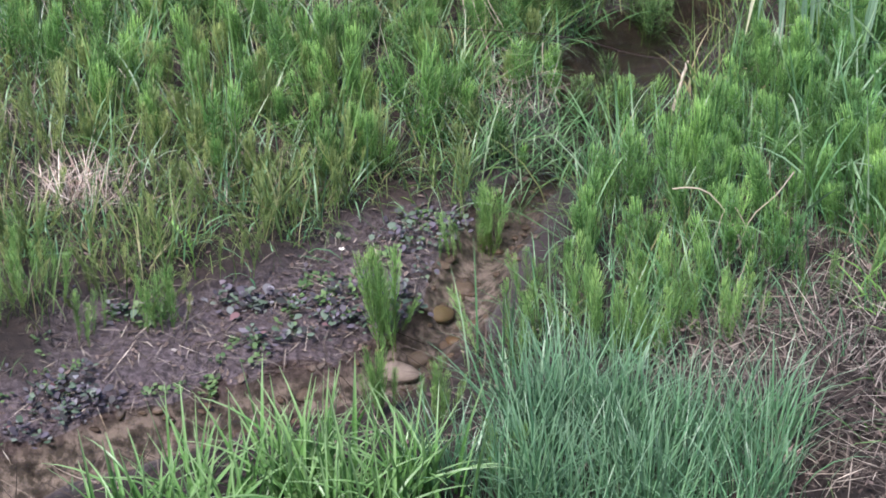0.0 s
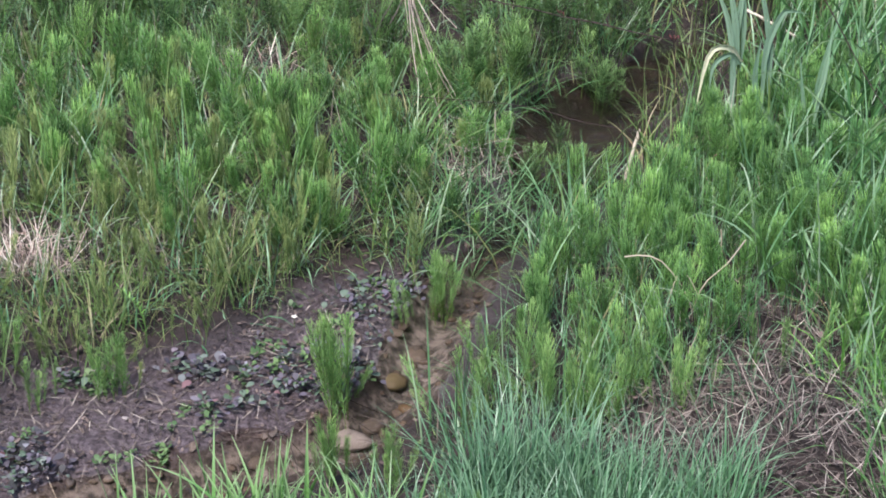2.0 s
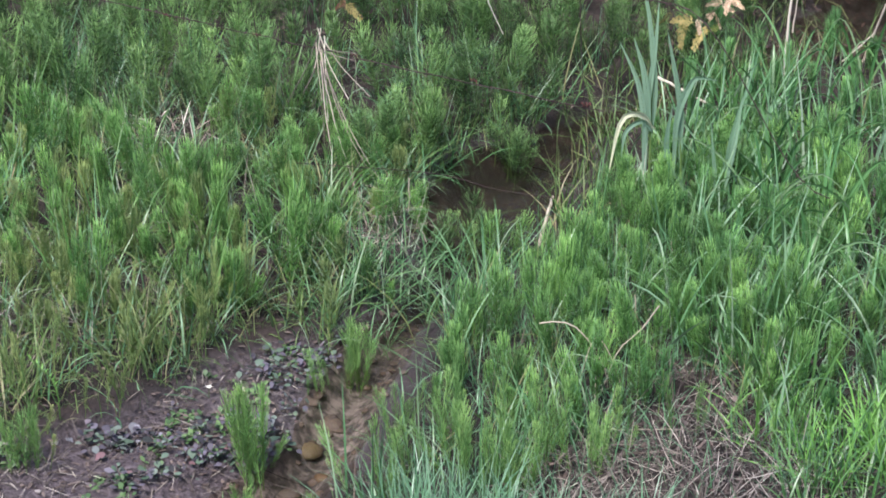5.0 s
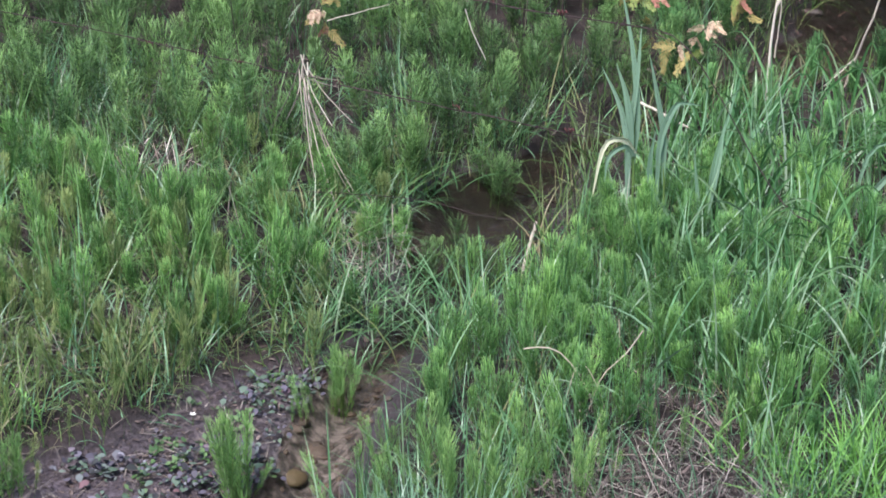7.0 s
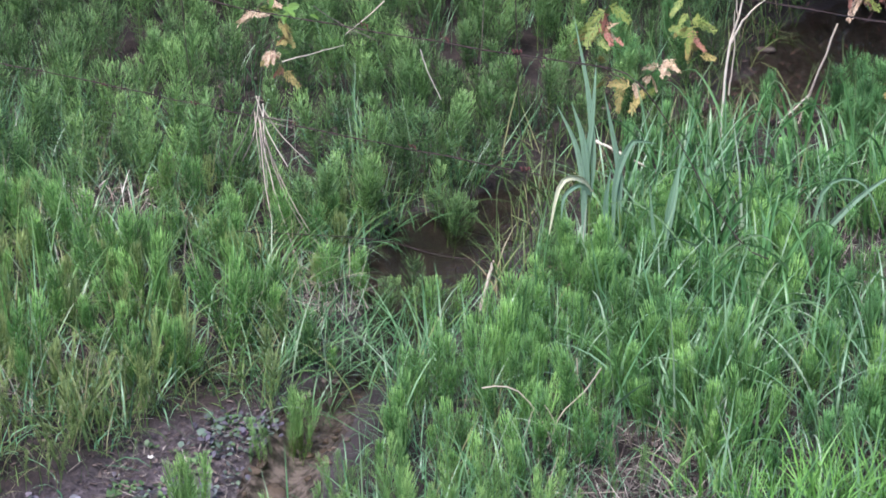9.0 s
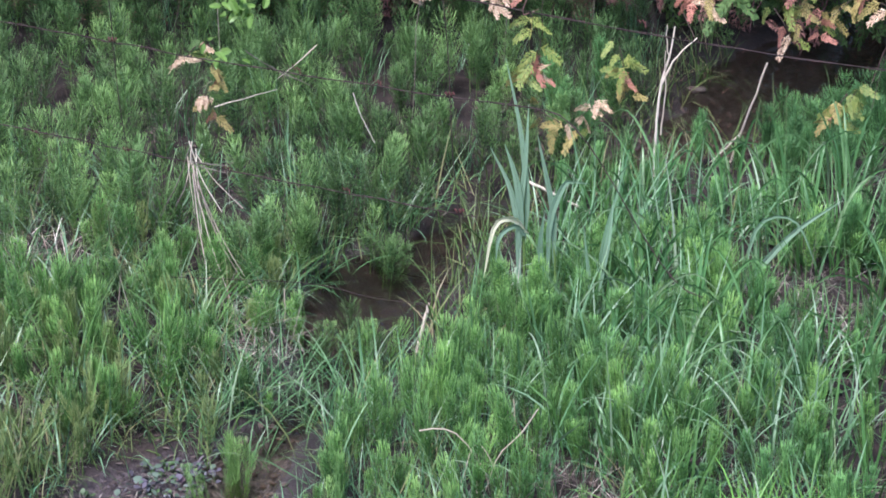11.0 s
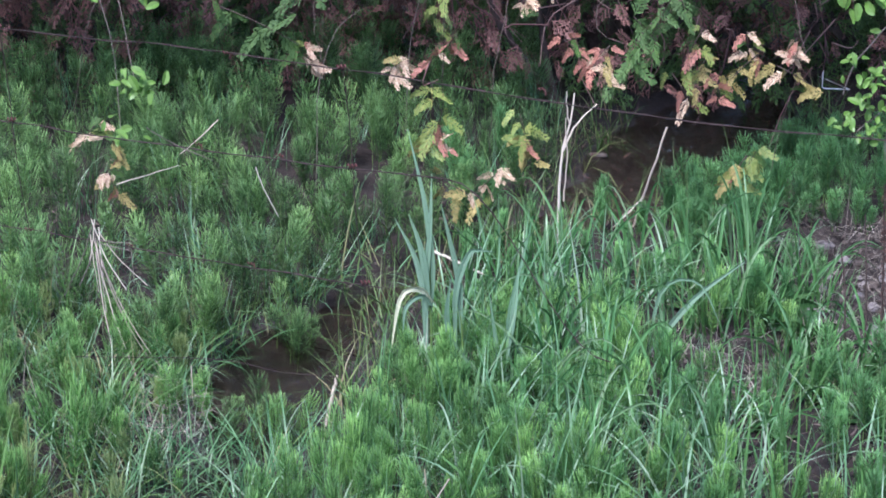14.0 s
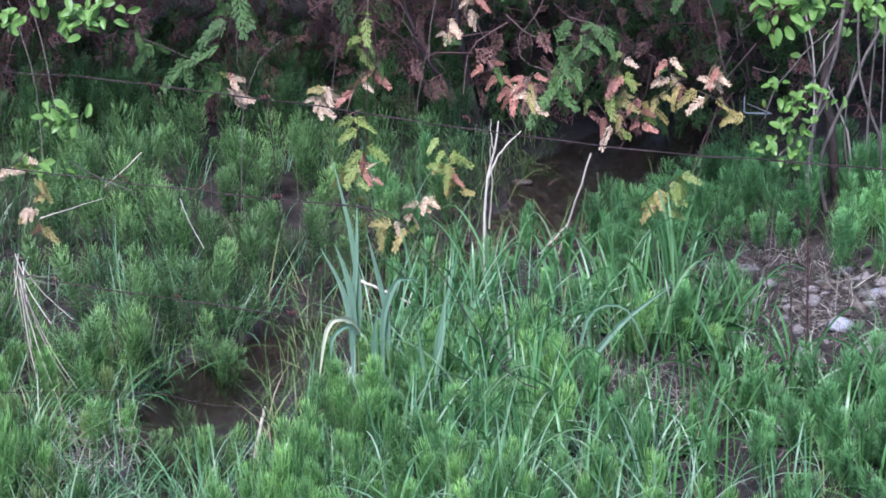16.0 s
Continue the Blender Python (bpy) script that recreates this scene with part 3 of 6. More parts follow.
for x, y, h, count in MUD_TUFTS:
    horsetail_tuft(x, y, h, "fresh", count, 0.02, "light green horsetail tuft of upright thin shoots")
for x, y, h in MEADOW_TUFTS:
    horsetail_tuft(x, y, h, "bushy" if y > 5.3 else "plume", 3, 0.026, "light green field horsetail tuft in the meadow grass")
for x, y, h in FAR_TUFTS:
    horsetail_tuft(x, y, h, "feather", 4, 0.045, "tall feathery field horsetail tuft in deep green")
for x, y, h in RIGHT_TUFTS:
    horsetail_tuft(x, y, h, "right", 4, 0.035, "feathery blue-green field horsetail tuft")
for x, y, h in ((-0.25, 5.5, 0.2), (-0.33, 5.46, 0.16)):
    horsetail_tuft(x, y, h, "feather", 4, 0.03, "feathery horsetail tuft standing in the shallow pool")


def spaced(n, box, keep, gap):
    """Places at least a gap apart."""
    kept, cells = [], {}
    for x, y in scatter(n, *box, keep):
        i, j = int(x // gap), int(y // gap)
        if all(math.hypot(x - u, y - v) >= gap for a in (-1, 0, 1) for b in (-1, 0, 1) for u, v in cells.get((i + a, j + b), ())):
            cells.setdefault((i, j), []).append((x, y))
            kept.append((x, y))
    return kept


# loose tufts over both banks
for x, y in spaced(600, (-0.4, 1.3, 4.0, 5.9), lambda x, y: near_bank(x, y) * dry_land(x, y, 0.14) * (1 - bare(x, y)) * (1 - 0.75 * smooth((x - 0.45) / 0.3)), 0.1)[:80]:
    horsetail_tuft(x, y, rng.uniform(0.14, 0.23), "fresh" if y < 4.3 else "plume" if y < 5.1 else "bushy", 3, 0.03, "bushy light green field horsetail tuft between grass blades")
for x, y in spaced(400, (-2.2, 0.0, 4.55, 6.0), lambda x, y: left_bank(x, y) * dry_land(x, y, 0.04) * (1 - mud_bar(x, y)) * (1 - bare(x, y)) * clumpy(x, y, 79, 0.05), 0.1)[:75]:
    horsetail_tuft(x, y, rng.uniform(0.13, 0.24), "bushy" if y > 5.4 else "plume" if y > 4.9 else "slim", 3, 0.028, "slender light green field horsetail tuft in the meadow grass")
for x, y in spaced(200, (-1.95, -0.85, 4.0, 5.1), lambda x, y: left_bank(x, y) * (1 - 0.8 * mud_bar(x, y)) * dry_land(x, y, 0.22) * (1 - np.maximum(bare(x, y), blot(x, y, -1.52, 4.47, 0.12, 0.1))), 0.075)[:85]:
    horsetail_tuft(x, y, rng.uniform(0.1, 0.2), "slim", 5, 0.03, "thin olive horsetail tuft with short needles")


def horsetail_stand(n, box, keep, gap, each, h0, h1, material, style):
    """Many tufts too close to count: shoots gathered round centres that keep a distance."""
    cen = np.array(spaced(n, box, keep, gap))
    tall = rng.uniform(h0, h1, len(cen))
    many = rng.integers(max(1, each - 2), each + 2, len(cen))
    xy = np.repeat(cen, many, 0) + rng.normal(0, gap * 0.3, (many.sum(), 2))
    st, ne = Ribbons(), Ribbons()
    horsetails(st, ne, on_ground(xy), np.repeat(tall, many) * rng.uniform(0.6, 1.0, len(xy)), **style)
    ob = part("horsetail_stand", ne, material)
    part("stems", st, STEM_GREEN, ob)
    return tagged(ob, "stand of feathery green field horsetails", "horsetails", kind="stuff")


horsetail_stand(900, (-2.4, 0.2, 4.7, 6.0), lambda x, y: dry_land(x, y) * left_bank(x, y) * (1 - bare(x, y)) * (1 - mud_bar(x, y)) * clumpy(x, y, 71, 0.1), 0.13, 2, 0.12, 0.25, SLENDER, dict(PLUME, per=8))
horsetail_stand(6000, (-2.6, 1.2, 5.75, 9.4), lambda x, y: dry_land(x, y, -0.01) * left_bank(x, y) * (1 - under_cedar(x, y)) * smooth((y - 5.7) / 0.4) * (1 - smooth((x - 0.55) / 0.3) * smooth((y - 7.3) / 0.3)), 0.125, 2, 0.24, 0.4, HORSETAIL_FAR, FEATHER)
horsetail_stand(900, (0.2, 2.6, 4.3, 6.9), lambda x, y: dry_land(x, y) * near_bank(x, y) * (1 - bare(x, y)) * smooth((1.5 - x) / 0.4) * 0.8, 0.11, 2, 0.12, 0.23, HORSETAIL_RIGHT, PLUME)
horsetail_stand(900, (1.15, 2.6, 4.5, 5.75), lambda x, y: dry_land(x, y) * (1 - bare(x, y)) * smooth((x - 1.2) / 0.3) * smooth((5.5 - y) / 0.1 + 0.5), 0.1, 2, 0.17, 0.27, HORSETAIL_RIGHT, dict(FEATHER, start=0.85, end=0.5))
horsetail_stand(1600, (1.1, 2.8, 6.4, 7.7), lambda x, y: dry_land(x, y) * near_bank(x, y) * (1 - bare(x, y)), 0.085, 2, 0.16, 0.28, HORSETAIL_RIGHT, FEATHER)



# ---- grasses ----
def grass(name, n, box, keep, l0, l1, w0, w1, material, lean=0.25, bend=0.9, label="", segs=4, clump=0.0):
    xy = scatter(n, *box, (lambda x, y: keep(x, y) * clumpy(x, y, 83, 0.2)) if clump else keep)
    if clump:
        cen = xy[rng.integers(0, max(1, len(xy) // 14), len(xy))]
        xy = cen + rng.normal(0, clump, xy.shape)
        xy = xy[keep(xy[:, 0], xy[:, 1]) > 0.3]
    m = len(xy)
    tall = 0.6 + 0.5 * clumpy(xy[:, 0], xy[:, 1], 83) if clump else 1.0
    b = arcs(on_ground(xy), rng.uniform(l0, l1, m) * tall, rng.uniform(0, 6.28, m), np.abs(rng.normal(0, lean, m)), np.abs(rng.normal(bend * 0.6, bend * 0.6, m)), rng.uniform(w0, w1, m), segs)
    return tagged(part(name, Ribbons().add(*b), material), label, "grass", kind="stuff")


LEFT = (-2.6, 0.3, 3.9, 6.4)
grass("meadow_grass", 9000, LEFT, lambda x, y: dry_land(x, y) * left_bank(x, y) * (1 - mud_bar(x, y)) * (1 - 0.8 * bare(x, y)) * 0.8, 0.1, 0.27, 0.0022, 0.005, MEADOW, 0.4, 1.6, "thin green meadow grass with dry blades mixed in", clump=0.03)
grass("meadow_grass", 1300, (-2.6, 1.0, 6.2, 8.6), lambda x, y: dry_land(x, y) * left_bank(x, y) * (1 - under_cedar(x, y)) * 0.7, 0.15, 0.32, 0.002, 0.005, SEDGE, 0.25, 0.9, "blue-green grass among the horsetails", clump=0.03)
grass("meadow_grass", 5500, (-0.6, 2.8, 4.0, 7.0), lambda x, y: dry_land(x, y, 0.06) * (1 - left_bank(x, y)) * (1 - 0.85 * bare(x, y)) * 0.7, 0.1, 0.24, 0.0022, 0.005, MEADOW, 0.4, 1.5, "thin green meadow grass on the near bank", clump=0.03)
grass("arching_grass", 7500, (-2.4, 0.1, 4.25, 6.3), lambda x, y: dry_land(x, y) * left_bank(x, y) * (1 - mud_bar(x, y)) * (1 - 0.6 * bare(x, y)), 0.1, 0.26, 0.0024, 0.005, MEADOW, 0.75, 2.0, "tangle of fine arching olive grass", 5, clump=0.05)
grass("arching_grass", 1000, (-1.7, -0.5, 4.2, 4.95), lambda x, y: dry_land(x, y) * left_bank(x, y) * (1 - mud_bar(x, y)), 0.08, 0.2, 0.0018, 0.0034, MEADOW, 0.5, 2.0, "tangle of fine arching olive grass", 5)


def tussock_set(name, count, blades, l0, l1, w0, w1, radius, lean, bend, material):
    """A few tussock shapes that share one look."""
    out = []
    for v in range(count):
        xy = rng.normal(0, radius, (blades, 2))
        out_h = np.arctan2(xy[:, 1], xy[:, 0]) + rng.normal(0, 0.9, blades)
        b = arcs(np.column_stack([xy, np.full(blades, -0.012)]), rng.uniform(l0, l1, blades), out_h, np.abs(rng.normal(0, lean, blades)), np.abs(rng.normal(bend * 0.6, bend * 0.6, blades)), rng.uniform(w0, w1, blades), 5)
        out.append(Ribbons().add(*b).mesh(name, material))
    return out


def tussocks(name, meshes, places, label, group, s0=0.8, s1=1.2):
    for x, y in places:
        ob = new(name, meshes[int(rng.integers(0, len(meshes)))])
        k = rng.uniform(s0, s1)
        ob.matrix_world = Matrix.Translation((x, y, float(ground_z(np.array([x]), np.array([y]))[0]))) @ Matrix.Rotation(rng.uniform(0, 6.28), 4, "Z") @ Matrix.Diagonal((k, k, k * rng.uniform(0.9, 1.1), 1))
        tagged(ob, label, "grass tussock", group)


def sedge_bed(places):
    """The dense sedge beside the water, blade by blade in one bed."""
    r = Ribbons()
    for x, y in places:
        m = 44
        xy = rng.normal(0, 0.035, (m, 2))
        k = rng.uniform(0.8, 1.2)
        r.add(*arcs(on_ground(xy + (x, y)), rng.uniform(0.12, 0.27, m) * k, np.arctan2(xy[:, 1], xy[:, 0]) + rng.normal(0, 0.9, m), np.abs(rng.normal(0, 0.22, m)), np.abs(rng.normal(0.48, 0.48, m)), rng.uniform(0.003, 0.0058, m), 5))
    return tagged(part("sedge_bed", r, SEDGE), "dense bed of fine blue-green sedge blades", "sedge", kind="stuff")


def bladed(name, blades, count, places, label, group):
    """Tussocks whose blades are told apart."""
    for x, y in places:
        top = tagged(new(name), label, "grass tussock", group)
        top.location = (x, y, float(ground_z(np.array([x]), np.array([y]))[0]))
        for i in range(count):
            ob = new("leaf_blade", blades[int(rng.integers(0, len(blades)))])
            ob.parent = top
            ob.matrix_local = Matrix.Translation((rng.normal(0, 0.03), rng.normal(0, 0.03), 0)) @ Matrix.Rotation(rng.uniform(0, 6.28), 4, "Z") @ Matrix.Scale(rng.uniform(0.8, 1.2), 4)


def blade_set(count, l0, l1, w0, w1, lean, bend, material):
    return [Ribbons().add(*arcs(np.array([[0.0, 0.0, -0.012]]), rng.uniform(l0, l1, 1), np.zeros(1), np.abs(rng.normal(0, lean, 1)), np.abs(rng.normal(bend * 0.6, bend * 0.6, 1)), rng.uniform(w0, w1, 1), 6)).mesh("leaf_blade", material) for i in range(count)]


SEDGE_ONE = leaf_material("sedge_blade", [(0, (0.06, 0.165, 0.065)), (0.55, (0.115, 0.255, 0.105)), (0.85, (0.185, 0.33, 0.16)), (1, (0.3, 0.4, 0.27))], rough=0.36, spec=0.45, object_random=True)
sedge_bed(scatter(190, -0.75, 0.4, 3.2, 4.05, lambda x, y: dry_land(x, y, 0.03) * near_bank(x, y) * np.maximum(blot(x, y, -0.23, 3.66, 0.17, 0.22), blot(x, y, -0.04, 3.48, 0.33, 0.24))))
def folded_blade(length, lean, bend, width, material):
    """A blade with a fold along its midrib."""
    P, W, S = arcs(np.array([[0.0, 0.0, -0.012]]), length, np.zeros(1), lean, bend, width, 8)
    T = unit(np.gradient(P, axis=1))
    side = np.broadcast_to(S[:, None], P.shape)
    N = np.cross(T, side)
    r = Ribbons()
    for sgn in (-1, 1):
        d = unit(sgn * side + 0.5 * N)
        r.add(P + 0.5 * W[..., None] * d, 0.5 * W, d)
    return r.mesh("leaf_blade", material)


BRIGHT_ONE = leaf_material("bright_blade", [(0, (0.078, 0.205, 0.055)), (0.6, (0.13, 0.295, 0.085)), (1, (0.21, 0.385, 0.145))], tip=(0.3, 0.42, 0.22), rough=0.36, spec=0.45, object_random=True)
BLADES = [folded_blade(rng.uniform(0.18, 0.32, 1), np.abs(rng.normal(0.05, 0.2, 1)), np.abs(rng.normal(0.7, 0.6, 1)), rng.uniform(0.009, 0.015, 1), BRIGHT_ONE) for i in range(18)]
for x, y in scatter(62, -1.3, -0.5, 3.05, 3.6, lambda x, y: dry_land(x, y, 0.02) * near_bank(x, y) * blot(x, y, -0.8, 3.31, 0.27, 0.15)):
    top = tagged(new("bright_grass_tussock"), "pale green tussock of broad arching grass", "grass tussock", "bright grass at the water's edge")
    top.location = (x, y, float(ground_z(np.array([x]), np.array([y]))[0]))
    for i in range(18):
        ob = new("leaf_blade", BLADES[int(rng.integers(0, 18))])
        ob.parent = top
        ob.matrix_local = Matrix.Translation((rng.normal(0, 0.035), rng.normal(0, 0.035), 0)) @ Matrix.Rotation(rng.uniform(0, 6.28), 4, "Z") @ Matrix.Scale(rng.uniform(0.8, 1.15), 4)
grass("fine_sedge", 3400, (-0.45, 0.95, 3.95, 5.4), lambda x, y: near_bank(x, y) * dry_land(x, y, 0.05) * (1 - 0.55 * bare(x, y)), 0.07, 0.17, 0.0022, 0.0042, SEDGE, 0.4, 1.2, "fine blue-green sedge blades between the horsetails", 4)
tussocks("lime_grass_tussock", tussock_set("lime_grass_tussock", 4, 30, 0.1, 0.23, 0.003, 0.006, 0.035, 0.55, 1.3, LIME),
         scatter(64, 0.45, 1.1, 3.9, 4.6, lambda x, y: blot(x, y, 0.72, 4.22, 0.24, 0.17)), "lime green fine grass tussock", "lime grass on the bank")
LONG = leaf_material("long_grass", [(0, (0.045, 0.13, 0.03)), (0.6, (0.08, 0.2, 0.045)), (1, (0.14, 0.27, 0.08))], tip=(0.2, 0.3, 0.12), rough=0.36, spec=0.45)
tussocks("green_grass_tussock", tussock_set("green_grass_tussock", 6, 15, 0.15, 0.33, 0.005, 0.0095, 0.035, 0.2, 1.0, BRIGHT),
         scatter(185, 0.3, 2.4, 4.3, 6.5, lambda x, y: (1 - bare(x, y)) * clumpy(x, y, 83, 0.3) * dry_land(x, y, 0.1)), "long green grass tussock with bowed tips", "grass on the near bank")
tussocks("green_grass_tussock", tussock_set("green_grass_tussock", 3, 16, 0.1, 0.22, 0.0035, 0.007, 0.035, 0.4, 1.2, BRIGHT), scatter(26, 0.38, 0.75, 3.5, 4.15, lambda x, y: 0.3 + 0.6 * smooth((x - 0.45) / 0.2)), "short green grass tussock at the edge of dead straw", "grass on the near bank")
tussocks("green_grass_tussock", tussock_set("green_grass_tussock", 6, 18, 0.18, 0.38, 0.0035, 0.0075, 0.035, 0.3, 1.3, LONG),
         scatter(85, -2.3, -0.4, 4.9, 6.3, lambda x, y: left_bank(x, y) * dry_land(x, y, 0.05) * (1 - bare(x, y)) * clumpy(x, y, 87, 0.1)), "upright green grass tussock among horsetails", "grass on the far bank")
bladed("sedge_tussock", blade_set(14, 0.14, 0.3, 0.003, 0.006, 0.45, 1.3, SEDGE_ONE), 14,
         scatter(60, -0.5, 0.65, 4.0, 5.7, lambda x, y: dry_land(x, y, 0.08) * near_bank(x, y) * (1 - 0.6 * bare(x, y))), "loose blue-green sedge tussock between horsetails", "sedge beside the water")
bladed("sedge_tussock", blade_set(14, 0.14, 0.34, 0.003, 0.0055, 0.3, 1.0, SEDGE_ONE), 14,
         scatter(45, -2.4, 0.6, 5.4, 8.0, lambda x, y: left_bank(x, y) * dry_land(x, y, 0.03)), "loose blue-green sedge tussock between horsetails", "sedge on the far bank")
SHORE = blade_set(14, 0.1, 0.25, 0.003, 0.006, 0.6, 1.5, SEDGE_ONE)
k = np.concatenate([np.linspace(7.2, 8.4, 5), np.linspace(10.2, 13.3, 12)])
bladed("shore_tussock", SHORE, 16, [(float(np.interp(u, np.arange(len(AX)), AX)) - float(np.interp(u, np.arange(len(AX)), AH)) - rng.uniform(0.02, 0.12), float(np.interp(u, np.arange(len(AX)), AY)) + rng.uniform(0, 0.05)) for u in k],
         "arching grass tussock hanging over the brook", "grass along the brook")
bladed("shore_tussock", blade_set(14, 0.13, 0.27, 0.003, 0.006, 0.5, 1.7, SEDGE_ONE), 22, [(-0.6, 4.93), (-0.54, 5.04), (-0.5, 4.9), (-0.57, 5.14), (-0.47, 5.1), (-0.29, 4.97), (-0.22, 5.06), (-0.16, 4.98), (-0.27, 4.84), (-0.45, 5.2), (-0.4, 5.3), (-0.21, 5.17), (-0.14, 5.27), (-0.33, 5.08), (-0.36, 5.18)],
         "arching grass tussock hanging over the brook", "grass along the brook")
# silvery green blades; the palest tones paint in highlights from the sky
SILVER_SHEEN = leaf_material("silvery_sheen_blade", [(0, (0.09, 0.21, 0.09)), (0.45, (0.15, 0.29, 0.15)), (0.8, (0.2, 0.32, 0.2)), (1, (0.32, 0.41, 0.3))], rough=0.42, spec=0.4, through_light=0.15)
grass("curved_blade", 420, (0.25, 1.05, 4.55, 5.7), lambda x, y: near_bank(x, y) * dry_land(x, y, 0.05) * (1 - bare(x, y)) * clumpy(x, y, 101, 0.1), 0.22, 0.36, 0.0055, 0.0095, SILVER_SHEEN, 0.22, 1.5, "long pale blue-green blades bowed at the tips", 7)
grass("curved_blade", 1050, (0.1, 2.4, 4.2, 6.6), lambda x, y: near_bank(x, y) * dry_land(x, y, 0.05) * (1 - bare(x, y)) * 0.8, 0.14, 0.28, 0.005, 0.009, SILVER_SHEEN, 0.3, 2.1, "pale curved grass blades with sky shine put into their colour", 6)
grass("curved_blade", 1700, (-2.3, 0.0, 4.6, 6.4), lambda x, y: left_bank(x, y) * (1 - mud_bar(x, y)) * dry_land(x, y, 0.03) * 0.8, 0.13, 0.27, 0.0035, 0.0065, SILVER_SHEEN, 0.4, 2.1, "pale curved grass blades with sky shine put into their colour", 6)
grass("curled_grass", 8000, (-2.3, 0.4, 4.3, 6.9), lambda x, y: left_bank(x, y) * (1 - mud_bar(x, y)) * dry_land(x, y) * 0.9, 0.07, 0.18, 0.0035, 0.0062, SEDGE, 0.85, 1.9, "short curled blue-green grass", clump=0.04)
grass("shore_grass", 9000, (-0.6, 2.0, 4.8, 8.4), lambda x, y: (lambda d: smooth((d + 0.02) / 0.02) * smooth((0.14 - d) / 0.06))(off_stream(x, y)[0]) * (1 - 0.8 * pool_front(x, y)), 0.15, 0.34, 0.003, 0.006, MEADOW, 0.5, 1.7, "arching grass overhanging the brook")

def straw(name, n, box, keep, material, l0, l1, w, label, lift=0.05, flat=1.35):
    xy = scatter(n, *box, keep)
    m = len(xy)
    base = on_ground(xy, 0.0)
    base[:, 2] += rng.uniform(0, lift, m)
    b = arcs(base, rng.uniform(l0, l1, m), rng.uniform(0, 6.28, m), rng.normal(flat, 0.2, m), rng.normal(0.1, 0.3, m), rng.uniform(0.6, 1.4, m) * w, 3)
    return tagged(part(name, Ribbons().add(*b), material), label, "straw", kind="stuff")


ALL = (-2.5, 2.9, 3.3, 8.0)
straw("dead_straw", 105000, ALL, lambda x, y: bare(x, y) * dry_land(x, y) * 0.9, STRAW, 0.025, 0.13, 0.0027, "matted dead straw lying on the soil")
grass("dead_stem", 900, (0.0, 0.8, 3.5, 4.75), lambda x, y: np.maximum(blot(x, y, 0.42, 4.32, 0.2, 0.3), 0.6 * blot(x, y, 0.32, 3.95, 0.32, 0.4)), 0.07, 0.2, 0.0016, 0.0036, STRAW, 0.75, 1.0, "upright dead grey-brown stems over the straw", 4)
grass("dead_stem", 1500, (-2.3, -0.3, 4.4, 6.2), lambda x, y: left_bank(x, y) * dry_land(x, y, 0.05) * (1 - mud_bar(x, y)) * clumpy(x, y, 67, 0.05), 0.08, 0.22, 0.0018, 0.0036, STRAW, 0.8, 0.8, "bent dead stems among the meadow grass", 4)
grass("dead_stem", 1500, (-2.3, 2.4, 4.6, 6.6), lambda x, y: dry_land(x, y, 0.05) * clumpy(x, y, 97, 0.0) * 0.8, 0.1, 0.26, 0.0016, 0.0034, STRAW, 0.45, 0.7, "thin dead stems standing among the green growth", 4)
grass("bleached_straw", 300, (-1.64, -1.38, 4.49, 4.67), lambda x, y: blot(x, y, -1.52, 4.57, 0.08, 0.06), 0.09, 0.2, 0.002, 0.004, BLEACHED, 0.75, 0.7, "pale bleached straw leaning in the grass")
straw("bleached_straw", 520, (-1.72, -1.32, 4.41, 4.73), lambda x, y: blot(x, y, -1.52, 4.59, 0.1, 0.08), BLEACHED, 0.04, 0.12, 0.003, "pale bleached straw heap in the grass", 0.07, 1.2)
straw("bleached_straw", 260, (-1.45, -0.95, 5.65, 6.0), lambda x, y: blot(x, y, -1.2, 5.82, 0.16, 0.07), BLEACHED, 0.05, 0.16, 0.0032, "pale bleached straw lying in the grass", 0.08, 1.2)
# straw tones darkened to stand in for shade low in the growth
SHADED_THATCH = leaf_material("shaded_thatch", [(0, (0.018, 0.014, 0.011)), (0.6, (0.06, 0.046, 0.038)), (0.93, (0.14, 0.112, 0.092)), (1, (0.36, 0.3, 0.25))], rough=0.8, through_light=0.0)
straw("dead_thatch", 11000, ALL, lambda x, y: dry_land(x, y) * (1 - mud_bar(x, y)) * 0.6, SHADED_THATCH, 0.05, 0.19, 0.003, "thin dead grass thatch under the green growth", 0.04)
straw("long_straw", 420, (-0.1, 0.85, 3.5, 4.6), lambda x, y: bare(x, y), PINK_STRAW, 0.1, 0.24, 0.0022, "long pale dead stems lying across the straw", 0.07, 1.45)
straw("straw_leaf", 800, (-0.1, 0.8, 3.5, 4.6), lambda x, y: bare(x, y), LITTER, 0.009, 0.022, 0.011, "crumpled brown leaves in the straw", 0.035, 1.1)
straw("shore_straw", 420, (-0.65, -0.3, 5.15, 5.7), lambda x, y: left_bank(x, y) * blot(x, y, -0.5, 5.42, 0.1, 0.24), PINK_STRAW, 0.06, 0.18, 0.0024, "tan dead straw hanging over the edge of the brook", 0.07, 1.2)
straw("leaf_litter", 18000, (-2.5, 3.2, 3.4, 10.5), lambda x, y: dry_land(x, y) * np.maximum(np.maximum(bare(x, y), under_cedar(x, y)), 0.25), LITTER, 0.015, 0.04, 0.009, "brown dead leaves on the soil", 0.02, 1.5)
straw("fallen_spray", 2600, (0.3, 2.3, 6.7, 9.0), lambda x, y: (off_stream(x, y)[0] < 0.25) * 0.9, RED_LITTER, 0.02, 0.06, 0.006, "fallen red-brown cedar scraps beside the shaded water", 0.05, 1.4)
